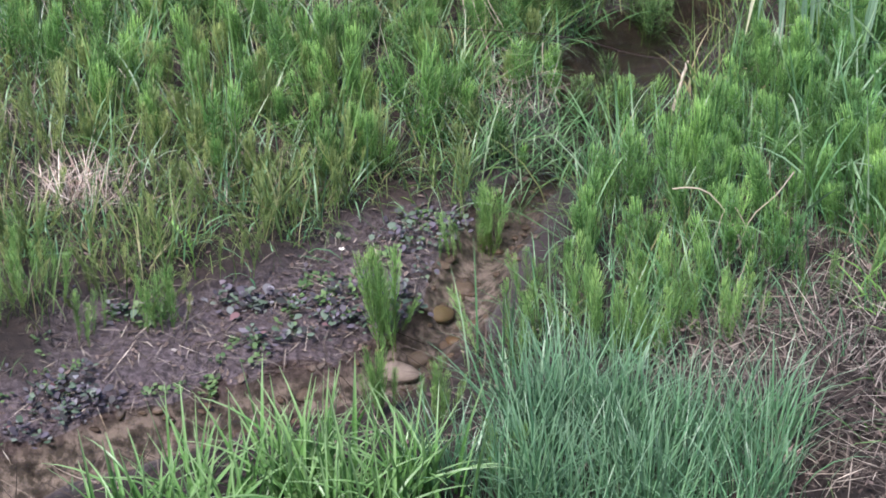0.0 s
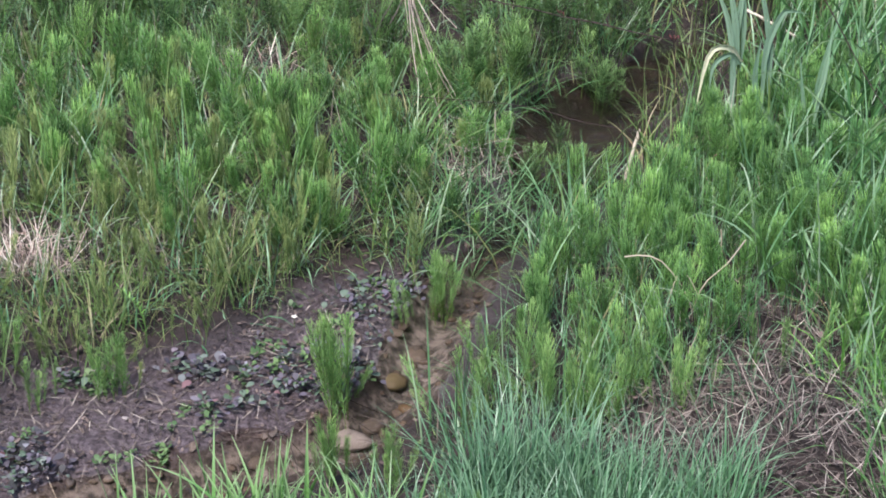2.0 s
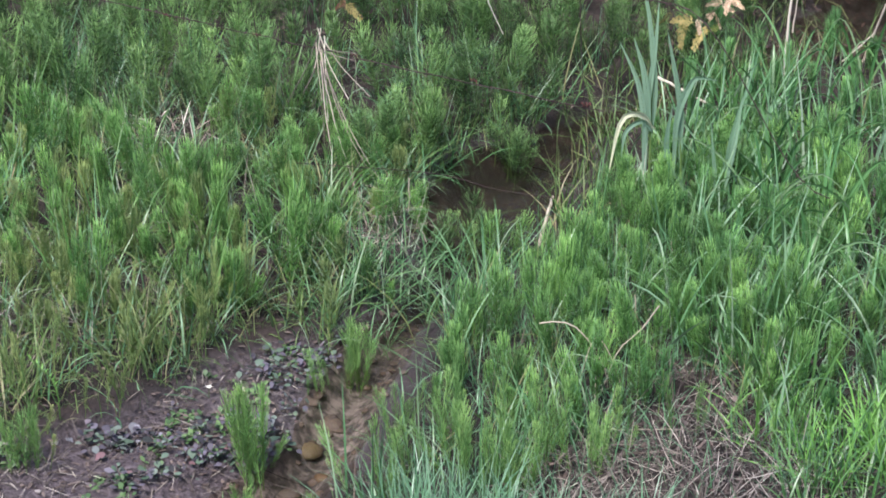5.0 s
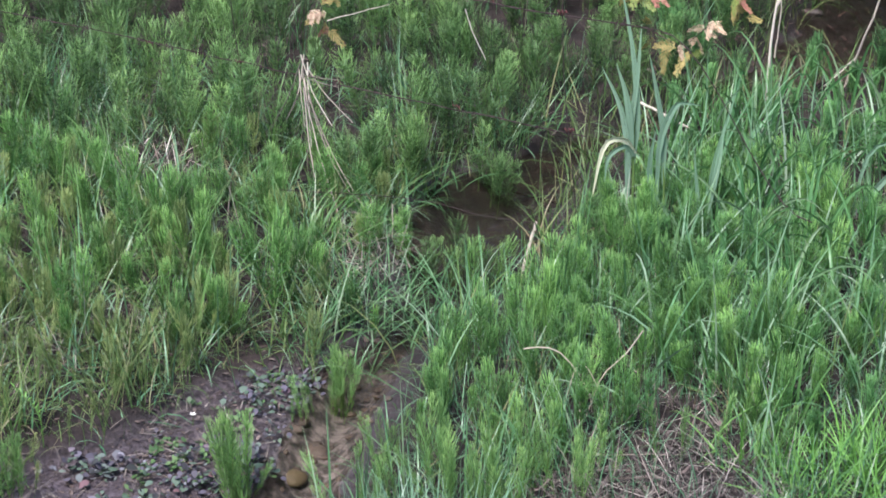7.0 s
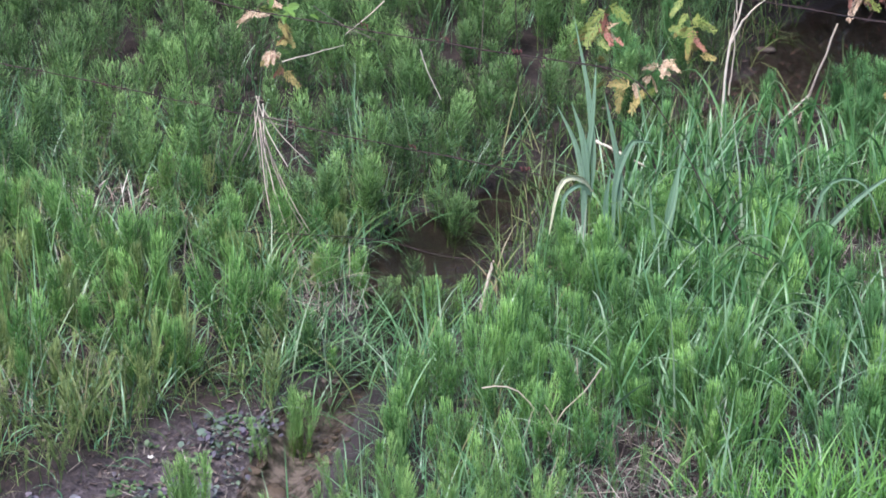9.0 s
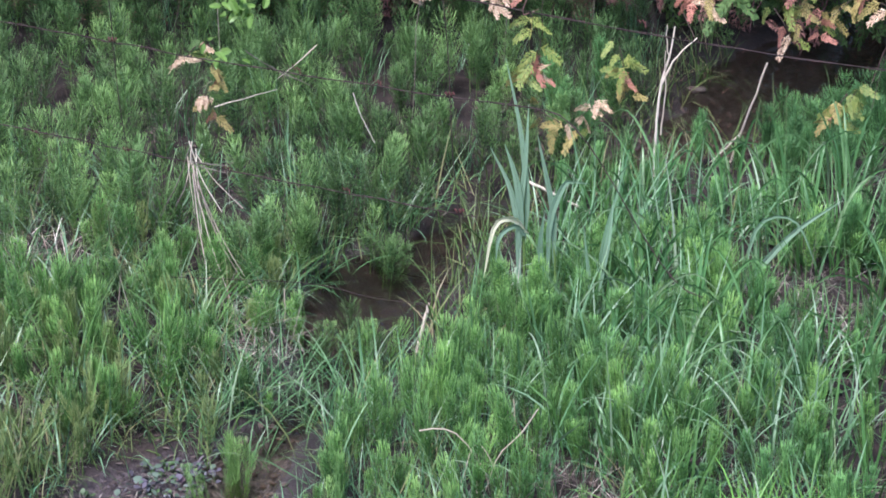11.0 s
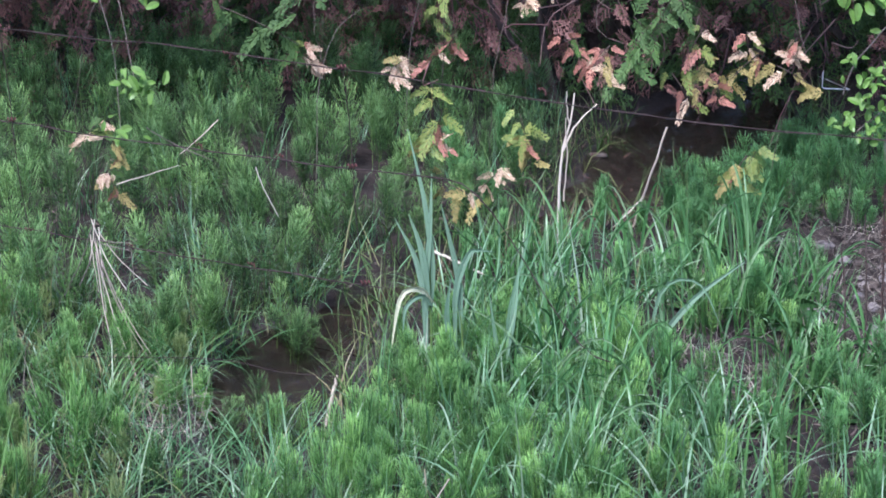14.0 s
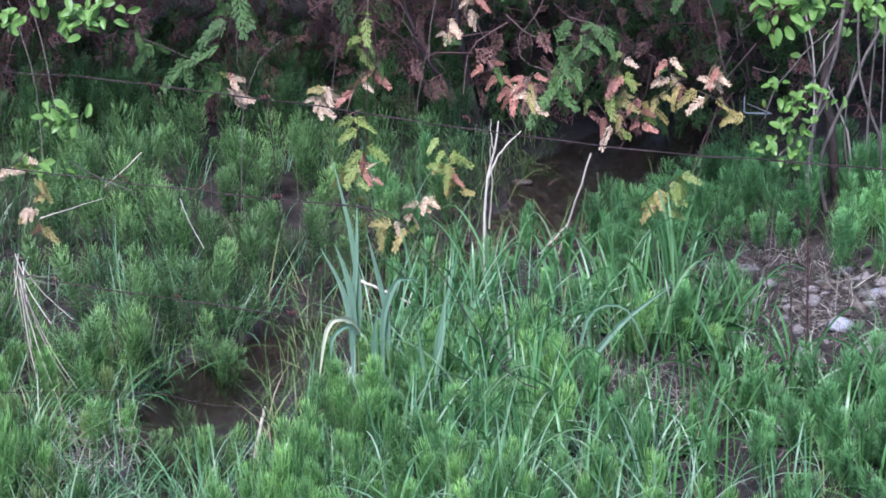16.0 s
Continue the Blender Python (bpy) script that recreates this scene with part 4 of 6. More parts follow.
straw("mud_litter", 5000, (-1.8, -0.4, 3.4, 4.95), lambda x, y: np.maximum(mud_bar(x, y), 0.3 * dry_land(x, y)) * clumpy(x, y, 91, 0.3), LITTER, 0.008, 0.022, 0.009, "brown crumbs and leaf scraps on the mud", 0.006, 1.45)
straw("mud_debris", 4200, (-1.7, -0.4, 3.5, 4.9), lambda x, y: mud_bar(x, y), STRAW, 0.03, 0.09, 0.0025, "bits of straw on the mud", 0.012, 1.5)


grass("undergrowth", 11000, (-2.5, 2.8, 3.4, 8.6), lambda x, y: dry_land(x, y) * (1 - mud_bar(x, y)) * (1 - 0.8 * bare(x, y)) * (1 - under_cedar(x, y)) * (0.75 - 0.5 * smooth((y - 5.4) / 0.5)), 0.03, 0.08, 0.002, 0.005, HERB, 0.6, 1.2, "low dense green undergrowth covering the soil", 2)

# ---- low plants on the mud ----
def rosettes(name, n, box, keep, material, size, label, per=8):
    xy = scatter(n, *box, keep)
    m = len(xy) * per
    base = np.repeat(on_ground(xy, 0.006), per, 0) + rng.normal(0, 0.008, (m, 3)) * (1, 1, 0.4)
    L = rng.uniform(0.6, 1.2, m) * size
    P, W, S = arcs(base, L, rng.uniform(0, 6.28, m), rng.uniform(0.5, 1.2, m), rng.uniform(0.2, 0.7, m), L, 4, np.zeros(m))
    W = 0.32 * L[:, None] * np.array([0.12, 0.3, 0.95, 1.0, 0.35])[None]
    return tagged(part(name, Ribbons().add(P, W, S), material), label, "ground plant", kind="stuff")


ROSETTE_ONE = leaf_material("cress_leaf", [(0, (0.04, 0.045, 0.044)), (0.25, (0.075, 0.07, 0.088)), (0.5, (0.13, 0.117, 0.158)), (0.58, (0.07, 0.115, 0.078)), (0.86, (0.125, 0.175, 0.135)), (0.95, (0.215, 0.21, 0.255)), (1, (0.17, 0.085, 0.09))], rough=0.6, through_light=0.1, spec=0.25, object_random=True)


def cress_leaf(m, base, material_width=0.42):
    L = rng.uniform(0.4, 1.3, m) * 0.0155
    P, W, S = arcs(base, L, rng.uniform(0, 6.28, m), rng.uniform(0.1, 1.15, m), rng.uniform(0.2, 0.9, m), L, 4, np.zeros(m))
    return Ribbons().add(P, material_width * L[:, None] * np.array([0.1, 0.5, 1.0, 0.95, 0.5])[None], S)


CRESS = [cress_leaf(1, np.zeros((1, 3))).mesh("leaf", ROSETTE_ONE) for v in range(12)]
spots = scatter(1150, -1.8, -0.4, 3.4, 4.9, lambda x, y: mud_bar(x, y) * smooth(-0.05 + 0.9 * ripple(x, y, 16, 41) + 0.55 * smooth((0.17 - off_stream(x, y)[0]) / 0.08)))[:190]
for x, y in spots[:120]:
    top = tagged(new("cress_rosette"), "dark purple-grey rosette of creeping cress on mud", "ground plant", "cress on the mud")
    top.location = (x, y, float(ground_z(np.array([x]), np.array([y]))[0]))
    for i in range(17):
        u, v = rng.normal(0, 0.019, 2)
        ob = new("leaf", CRESS[int(rng.integers(0, 12))])
        ob.parent = top
        ob.matrix_local = Matrix.Translation((u, v, 0.004 + max(0, 0.055 - 1.3 * math.hypot(u, v)) * rng.uniform(0.3, 1))) @ Matrix.Rotation(rng.uniform(0, 6.28), 4, "Z") @ Matrix.Scale(rng.uniform(0.7, 1.5), 4)
m = 20 * len(spots[120:])
xy = np.repeat(spots[120:], 20, 0)
off = rng.normal(0, 0.019, (m, 2))
base = on_ground(xy + off, 0.0)
base[:, 2] += np.maximum(0, 0.034 - 1.1 * np.hypot(off[:, 0], off[:, 1])) * rng.uniform(0.4, 1, m)
tagged(part("creeping_cress", cress_leaf(m, base), ROSETTE), "dark purple-grey creeping cress covering the mud", "ground plant", kind="stuff")
rosettes("dark_cress", 900, (-1.8, -0.4, 3.4, 4.9), lambda x, y: mud_bar(x, y) * smooth(0.25 + 0.8 * ripple(x, y, 16, 41) + 0.5 * ripple(x, y, 8, 43)), ROSETTE, 0.014, "dark purple-grey rosettes of creeping cress on the mud", 5)
rosettes("small_herb", 1300, (-1.8, -0.4, 3.6, 4.95), lambda x, y: mud_bar(x, y) * smooth(0.35 + ripple(x, y, 14, 47)), HERB, 0.016, "small green herbs on the mud", 7)
rosettes("bank_herb", 300, (1.0, 2.6, 4.9, 6.6), lambda x, y: dry_land(x, y) * (1 - bare(x, y)) * 0.6, DOCK, 0.045, "dark green herb leaves on the bank", 6)


# ---- stones ----
STONES = []
for v in range(5):
    bm = bmesh.new()
    bmesh.ops.create_icosphere(bm, subdivisions=2, radius=1.0)
    for q in bm.verts:
        q.co *= 1 + 0.4 * noise.noise(q.co * 1.1 + Vector((v * 7.1, 0, 0))) + 0.12 * noise.noise(q.co * 3.1 + Vector((0, v * 5.3, 0)))
        q.co.z *= 0.55
    me = bpy.data.meshes.new("stone")
    bm.to_mesh(me), bm.free()
    me.polygons.foreach_set("use_smooth", np.ones(len(me.polygons), dtype=bool))
    STONES.append(me)


def stone(x, y, r, material, label, sink=0.3):
    me = STONES[int(rng.integers(0, 5))].copy()
    me.materials.append(material)
    ob = new("stone", me)
    z = float(ground_z(np.array([x]), np.array([y]))[0])
    ob.matrix_world = Matrix.Translation((x, y, z + r * 0.5 * (1 - 2 * sink))) @ Euler((rng.normal(0, 0.2), rng.normal(0, 0.2), rng.uniform(0, 6.28))).to_matrix().to_4x4() @ Matrix.Diagonal((r * rng.uniform(0.8, 1.3), r * rng.uniform(0.7, 1.0), r * rng.uniform(0.7, 1.1), 1))
    return tagged(ob, label, "stone", "stones by the brook")


stone(-0.6, 4.39, 0.036, rough_material("ochre_stone", [(0.3, (0.1, 0.08, 0.045)), (0.7, (0.2, 0.16, 0.09))], 14, 0.4, 0.3, 60), "yellow-ochre stone under the water", 0.5)
stone(-0.55, 4.28, 0.022, rough_material("rusty_stone", [(0.3, (0.08, 0.055, 0.033)), (0.7, (0.17, 0.115, 0.065))], 14, 0.4, 0.3, 60), "small rust-brown stone under the water", 0.5)
stone(-0.67, 4.14, 0.04, PALE_STONE, "flat grey stone at the edge of the water", 0.35)
for x, y in scatter(420, -1.6, 2.0, 3.4, 8.2, lambda x, y: (off_stream(x, y)[0] < -0.015) * 0.8 * (y < 4.95) * (y > 3.95))[:90]:
    stone(x, y, rng.uniform(0.01, 0.032), STONE, "brown stone on the bed of the brook", 0.5)
for x, y in scatter(500, -1.5, -0.3, 3.4, 5.1, lambda x, y: (off_stream(x, y)[0] < 0.01) * 1.0)[:110]:
    stone(x, y, rng.uniform(0.006, 0.016), DARK_STONE, "small pebble on the bed of the brook")
for x, y in scatter(60, -1.6, -0.5, 3.7, 4.8, lambda x, y: mud_bar(x, y) * 0.6):
    stone(x, y, rng.uniform(0.005, 0.012), PALE_STONE, "small grey pebble on the mud")


# ---- single blades, stalks and sticks ----
def spline(pts, k=9):
    """A smooth line through a few places."""
    p = np.asarray(pts, float)
    if len(p) == 2:
        return p[0] + (p[1] - p[0]) * np.linspace(0, 1, k)[:, None]
    q = np.vstack([2 * p[0] - p[1], p, 2 * p[-1] - p[-2]])
    out = []
    for u in np.linspace(0, len(p) - 1 - 1e-6, k):
        i, f = int(u), u - int(u)
        a, b, c, d = q[i:i + 4]
        out.append(0.5 * (2 * b + (c - a) * f + (2 * a - 5 * b + 4 * c - d) * f ** 2 + (3 * b - a - 3 * c + d) * f ** 3))
    return np.array(out)


def leaf_blade(parent, pts, width, material, name="leaf_blade"):
    """One broad blade with a folded midrib."""
    P = spline(pts, 11)
    k = np.linspace(0, 1, 11)
    half = 0.5 * width * np.minimum(1, 0.3 + 2.2 * k) * (1 - k ** 2.0 * 0.95)
    T = unit(np.gradient(P, axis=0))
    side = unit(np.cross(T, np.array([0.25, 1.0, 0.3])))
    fold = 0.35 * np.cross(T, side)
    r = Ribbons()
    for sgn in (-1, 1):
        mid = P + half[:, None] * 0.5 * (sgn * side + fold)
        r.add(mid[None], (half * 0.5)[None], unit(sgn * side + fold)[None])
    ob = part(name, r, material, parent)
    return ob


def stalk(name, pts, r0, r1, material, label, category="stalk", parent=None):
    P = spline(pts, 10)
    P[1:-1] += rng.normal(0, min(r0 * 0.4, 0.0012), (8, 3))
    ob = part(name, Ribbons().tube(P, np.linspace(r0, r1, 10), 6), material, parent)
    return ob if parent else tagged(ob, label, category)


reed = stalk("reed", [(0.235, 5.58, 0.04), (0.232, 5.58, 0.25), (0.228, 5.58, 0.5)], 0.005, 0.003, STEM_GREEN, "tall blue-green reed with one pale arching leaf", "reed")
leaf_blade(reed, [(0.23, 5.58, 0.3), (0.235, 5.58, 0.45), (0.215, 5.58, 0.64), (0.17, 5.58, 0.85)], 0.023, REED)
leaf_blade(reed, [(0.22, 5.575, 0.12), (0.215, 5.575, 0.36), (0.23, 5.575, 0.56), (0.235, 5.575, 0.72)], 0.022, REED)
leaf_blade(reed, [(0.22, 5.57, 0.3), (0.19, 5.565, 0.47), (0.13, 5.56, 0.6)], 0.02, REED)
leaf_blade(reed, [(0.228, 5.57, 0.33), (0.205, 5.565, 0.5), (0.17, 5.56, 0.61)], 0.023, REED)
leaf_blade(reed, [(0.235, 5.57, 0.34), (0.2, 5.56, 0.385), (0.145, 5.55, 0.365), (0.115, 5.545, 0.2)], 0.024, REED_PALE)
leaf_blade(reed, [(0.235, 5.57, 0.33), (0.205, 5.56, 0.365), (0.16, 5.55, 0.335), (0.15, 5.545, 0.26)], 0.019, REED)
reed = stalk("reed", [(0.335, 5.56, 0.04), (0.32, 5.56, 0.2), (0.31, 5.56, 0.4)], 0.0045, 0.003, STEM_GREEN, "blue-green reed with kinked leaves", "reed")
leaf_blade(reed, [(0.315, 5.56, 0.25), (0.31, 5.555, 0.4), (0.285, 5.55, 0.53), (0.26, 5.545, 0.64)], 0.022, REED)
leaf_blade(reed, [(0.3, 5.555, 0.2), (0.3, 5.55, 0.38), (0.335, 5.545, 0.49), (0.36, 5.54, 0.505), (0.41, 5.535, 0.5)], 0.022, REED)
leaf_blade(reed, [(0.3, 5.55, 0.18), (0.275, 5.545, 0.3), (0.285, 5.54, 0.42)], 0.022, REED)
reed = stalk("reed", [(0.43, 5.49, 0.04), (0.435, 5.49, 0.2), (0.44, 5.49, 0.34)], 0.0045, 0.003, STEM_GREEN, "blue-green reed leaning among the horsetails", "reed")
leaf_blade(reed, [(0.435, 5.49, 0.15), (0.45, 5.485, 0.35), (0.5, 5.48, 0.58)], 0.019, REED)
leaf_blade(reed, [(0.43, 5.485, 0.1), (0.41, 5.48, 0.24), (0.39, 5.475, 0.4)], 0.016, REED)
leaf_blade(reed, [(0.43, 5.48, 0.1), (0.33, 5.47, 0.2), (0.26, 5.46, 0.31)], 0.019, REED)
leaf_blade(reed, [(0.44, 5.48, 0.2), (0.46, 5.475, 0.36), (0.47, 5.47, 0.48)], 0.019, REED)
leaf_blade(reed, [(0.4, 5.48, 0.12), (0.47, 5.46, 0.17), (0.55, 5.44, 0.21)], 0.024, REED)
reed = stalk("reed", [(0.84, 5.66, 0.04), (0.86, 5.66, 0.12)], 0.004, 0.003, STEM_GREEN, "low reed with one long diagonal leaf", "reed")
leaf_blade(reed, [(0.84, 5.65, 0.1), (0.99, 5.645, 0.3), (1.14, 5.64, 0.42)], 0.023, REED)
leaf_blade(reed, [(0.86, 5.66, 0.1), (0.9, 5.65, 0.33), (1.0, 5.62, 0.36), (1.07, 5.6, 0.22)], 0.014, REED)


def broad_clump(x, y, n, h, label):
    """A tussock of long arching blades."""
    z = ground_at(x, y)
    top = None
    for i in range(n):
        a, reach, tall = rng.uniform(0, 6.28), rng.uniform(0.08, 0.36), h * rng.uniform(0.6, 1.2)
        bx, by = x + rng.normal(0, 0.025), y + rng.normal(0, 0.025)
        ex, ey = bx + math.cos(a) * reach, by + math.sin(a) * reach
        drop = rng.uniform(0.1, 0.8) * reach / 0.3
        pts = [(bx, by, z - 0.01), (bx + (ex - bx) * 0.25, by + (ey - by) * 0.25, z + tall * 0.6), (bx + (ex - bx) * 0.65, by + (ey - by) * 0.65, z + tall * (1 - 0.25 * drop)), (ex, ey, z + tall * (1.02 - drop))]
        ob = leaf_blade(top, pts, rng.uniform(0.007, 0.012), BROAD, "leaf_blade" if top else "grass_tussock")
        top = top or tagged(ob, label, "grass tussock", "tussocks on the near bank")


for x, y, n, h in ((0.72, 6.22, 7, 0.3), (0.92, 6.3, 7, 0.32), (1.1, 6.25, 9, 0.34), (1.28, 6.3, 9, 0.33), (0.85, 6.0, 7, 0.28), (1.15, 5.98, 7, 0.3), (0.62, 5.6, 7, 0.3),
                   (0.7, 5.3, 7, 0.28), (0.5, 6.05, 7, 0.28), (1.4, 6.1, 7, 0.26), (1.3, 5.5, 7, 0.24), (0.72, 5.75, 7, 0.32), (0.55, 5.4, 7, 0.28), (0.85, 5.2, 7, 0.28),
                   (0.62, 6.1, 7, 0.3), (1.5, 5.55, 7, 0.26), (1.75, 5.4, 7, 0.24), (1.15, 5.15, 7, 0.22), (0.45, 5.15, 6, 0.24), (0.65, 5.05, 7, 0.26), (0.75, 4.92, 6, 0.24), (0.55, 5.55, 7, 0.3), (0.6, 4.85, 6, 0.24), (0.98, 5.05, 6, 0.24)):
    broad_clump(x, y, n, h, "tussock of long arching green grass blades")

stalk("upright_stick", [(-0.082, 5.47, -0.03), (-0.06, 5.475, 0.07), (-0.04, 5.48, 0.16)], 0.006, 0.005, PALE_STRAW, "pale grey stick standing at the water's edge", "stick")
fork = stalk("forked_stem", [(0.72, 6.8, 0.03), (0.718, 6.8, 0.2), (0.725, 6.8, 0.36), (0.75, 6.8, 0.47), (0.765, 6.8, 0.58)], 0.0058, 0.0025, PALE_STRAW, "dead bleached stem forking at the top", "dead stem")
stalk("side_twig", [(0.73, 6.8, 0.38), (0.77, 6.795, 0.47), (0.84, 6.79, 0.545)], 0.0042, 0.002, PALE_STRAW, "", parent=fork)
stalk("side_twig", [(0.735, 6.8, 0.2), (0.742, 6.795, 0.36), (0.737, 6.79, 0.5)], 0.003, 0.0015, PALE_STRAW, "", parent=fork)
stalk("side_twig", [(0.75, 6.8, 0.47), (0.74, 6.795, 0.53), (0.738, 6.79, 0.59)], 0.003, 0.0015, PALE_STRAW, "", parent=fork)
stick = stalk("leaning_stick", [(0.985, 6.93, 0.02), (1.03, 6.93, 0.18), (1.1, 6.93, 0.415)], 0.005, 0.0035, PALE_STRAW, "pale dead stick leaning beside the water", "stick")
stalk("side_twig", [(0.9, 6.93, 0.03), (0.96, 6.93, 0.09), (1.03, 6.93, 0.17)], 0.004, 0.003, PALE_STRAW, "", parent=stick)
stalk("lying_twig", [(0.27, 6.25, 0.235), (0.36, 6.25, 0.19), (0.49, 6.25, 0.12)], 0.005, 0.004, PALE_STRAW, "pale twig lying across the horsetails", "twig")
DRY = (
    [(0.04, 4.5, 0.1), (0.08, 4.5, 0.23), (0.12, 4.5, 0.18), (0.17, 4.5, 0.04)], [(-0.054, 4.520, 0.255), (0.013, 4.520, 0.258), (0.068, 4.520, 0.208), (0.105, 4.520, 0.141), (0.115, 4.520, 0.087)],
    [(0.227, 4.500, 0.324), (0.185, 4.500, 0.255), (0.135, 4.500, 0.199), (0.113, 4.500, 0.129), (0.090, 4.500, 0.050)], [(0.18, 4.8, 0.2), (0.19, 4.8, 0.07)],
    [(-0.08, 3.94, 0.08), (0.1, 3.94, 0.11)], [(0.1, 4.33, 0.08), (0.34, 4.33, 0.09)], [(-0.73, 6.45, 0.41), (-0.53, 6.45, 0.47)],
    [(-0.286, 6.4, 0.476), (-0.263, 6.4, 0.404), (-0.219, 6.4, 0.308)], [(-0.45, 5.55, 0.17), (-0.45, 5.55, 0.06)],
    [(-0.399, 6.42, 0.627), (-0.469, 6.42, 0.561), (-0.522, 6.42, 0.517)], [(-0.62, 6.38, 0.62), (-0.552, 6.38, 0.573), (-0.419, 6.38, 0.507)])
DRY_STEM = leaf_material("dry_stem", [(0, (0.26, 0.22, 0.17)), (1, (0.46, 0.41, 0.33))], rough=0.75, through_light=0.0, object_random=True)
for pts in DRY:
    stalk("dry_stalk", pts, 0.002, 0.0012, GREY_BARK if 6.35 < pts[0][1] < 6.44 and pts[0][0] < -0.4 else PALE_STRAW if pts[0][1] > 5 else DRY_STEM, "dry bent stalk among green growth", "stalk")
for pts in ([(0.24, 7.6, 0.5), (0.28, 7.6, 0.71), (0.34, 7.6, 0.9)], [(-0.1, 7.0, 0.3), (-0.09, 7.0, 0.56), (-0.03, 7.0, 0.75), (0.06, 7.0, 0.83)]):
    stalk("bare_twig", [(pts[0][0] - 0.02, pts[0][1], ground_at(pts[0][0], pts[0][1]))] + pts, 0.0016, 0.0008, GREY_BARK, "thin bare grey twig rising out of the horsetails", "twig")

spike = stalk("seed_spike", [(-1.18, 4.33, 0.02), (-1.19, 4.33, 0.14), (-1.24, 4.33, 0.21)], 0.0015, 0.001, STEM_GREEN, "pale green drooping grass seed spike", "grass spike")
for p in spline([(-1.185, 4.33, 0.08), (-1.19, 4.33, 0.14), (-1.24, 4.33, 0.21)], 26):
    part("seed", Ribbons().add(*arcs(p[None], 0.018, rng.uniform(0, 6.28, 1), 0.8, 0.3, 0.006, 3)), LIME, spike)

bloom = stalk("wild_flower", [(-0.852, 4.47, 0.0), (-0.85, 4.47, 0.05), (-0.848, 4.465, 0.075)], 0.001, 0.001, STEM_GREEN, "small white flower on the mud", "flower")
for i in range(5):
    part("petal", Ribbons().add(*arcs(np.array([[-0.848, 4.465, 0.075]]), 0.011, i * 1.257, 0.9, 0.5, 0.008, 3, np.zeros(1))), PETAL, bloom)


# ---- wire fence ----
def fence_y(x):
    return 5.989 - 0.494 * x


NEARER = Matrix.Translation((0, 0, EYE)) @ Matrix.Scale(0.93, 4) @ Matrix.Translation((0, 0, -EYE))


def make_fence():
    fence = tagged(new("wire_fence"), "old rusty wire fence, loosely strung across the brook", "fence")
    for h, sag, end in ((0.25, 0.012, 0.1), (0.615, 0.015, 0.75), (0.915, 0.02, 2.6)):
        fx = np.linspace(-4.2, end, 120)
        z = h + sag * ripple(fx, fx * 0, 2.2, int(h * 100)) + 0.003 * ripple(fx, fx * 0, 25, int(h * 77)) - (0.5 * smooth((fx - 0.3) / 0.45) if 0.5 < h < 0.7 else 0)
        for ph in (0.0, math.pi):
            tw = fx * 95 + ph
            P = np.column_stack([fx, fence_y(fx) + 0.0014 * np.cos(tw), z + 0.0014 * np.sin(tw)])
            part("strand", Ribbons().tube(P, 0.0012 if h > 0.8 else 0.0015, 5), RUST, fence)
    k = np.linspace(0, 1, 14)[:, None]
    for x, lean in ((-3.1, 0.0), (-2.1, 0.02), (-1.02, -0.01), (0.06, -0.02), (2.3, 0.01)):
        a, b = np.array([x + 0.03, fence_y(x + 0.03), ground_at(x, fence_y(x)) - 0.24]), np.array([x + lean - 0.05, fence_y(x - 0.05), 0.93])
        P = a + (b - a) * k
        P[:, 0] += 0.006 * np.sin(k[:, 0] * 9)
        stay = part("stay", Ribbons().tube(P, 0.0016, 5), RUST, fence)
        for h in (0.25, 0.615, 0.915) if x < 1 else (0.915,):
            c = a + (b - a) * (h - a[2]) / (b[2] - a[2])
            t = np.linspace(0, 5 * math.pi, 30)
            part("knot", Ribbons().tube(np.column_stack([c[0] + np.linspace(-0.014, 0.014, 30), c[1] + 0.006 * np.cos(t), c[2] + 0.006 * np.sin(t)]), 0.0024, 4), RUST_RED, stay)
    for x, h in ((-1.35, 0.25), (-0.69, 0.25), (-0.3, 0.25), (-1.6, 0.615), (-0.45, 0.615), (-0.2, 0.615), (-0.35, 0.915), (0.55, 0.915), (0.95, 0.915)):
        t = np.linspace(0, 4 * math.pi, 24)
        barb = np.column_stack([x + np.linspace(-0.01, 0.01, 24), fence_y(x) + 0.005 * np.cos(t), h + 0.005 * np.sin(t)])
        barb = np.vstack([[x - 0.012, fence_y(x), h + 0.018], barb, [x + 0.012, fence_y(x), h - 0.018]])
        part("barb", Ribbons().tube(barb, 0.0016, 4), RUST_RED, fence)
    P = spline([(-0.8, 5.75, 0.12), (-0.39, 5.6, 0.167), (-0.2, 5.54, 0.15), (-0.04, 5.48, 0.156)], 24)
    part("loose_strand", Ribbons().tube(P, 0.0011, 5), RUST, fence)

    fence.matrix_world = NEARER


make_fence()

PINK_STALK = leaf_material("tan_stalk", [(0, (0.2, 0.165, 0.14)), (1, (0.36, 0.31, 0.265))], rough=0.75, through_light=0.0, object_random=True)
bundle = tagged(new("straw_bundle"), "bundle of pale dry stalks caught on the lowest fence wire", "straw bundle")
for i in range(11):
    ax, az = -0.8 + rng.normal(0, 0.008), 0.27 + rng.uniform(0, 0.05)
    ex = -0.8 + rng.uniform(-0.12, 0.2)
    y0 = fence_y(-0.8)
    low = rng.uniform(0.0, 0.13)
    stalk("stalk", [(ax, y0 - 0.006, az), (ax + (ex - ax) * 0.4, y0 - 0.02, 0.19), (ex, y0 - rng.uniform(0.01, 0.08), low)], 0.0019, 0.0012, PALE_STRAW if i % 3 else STRAW, "", parent=bundle)
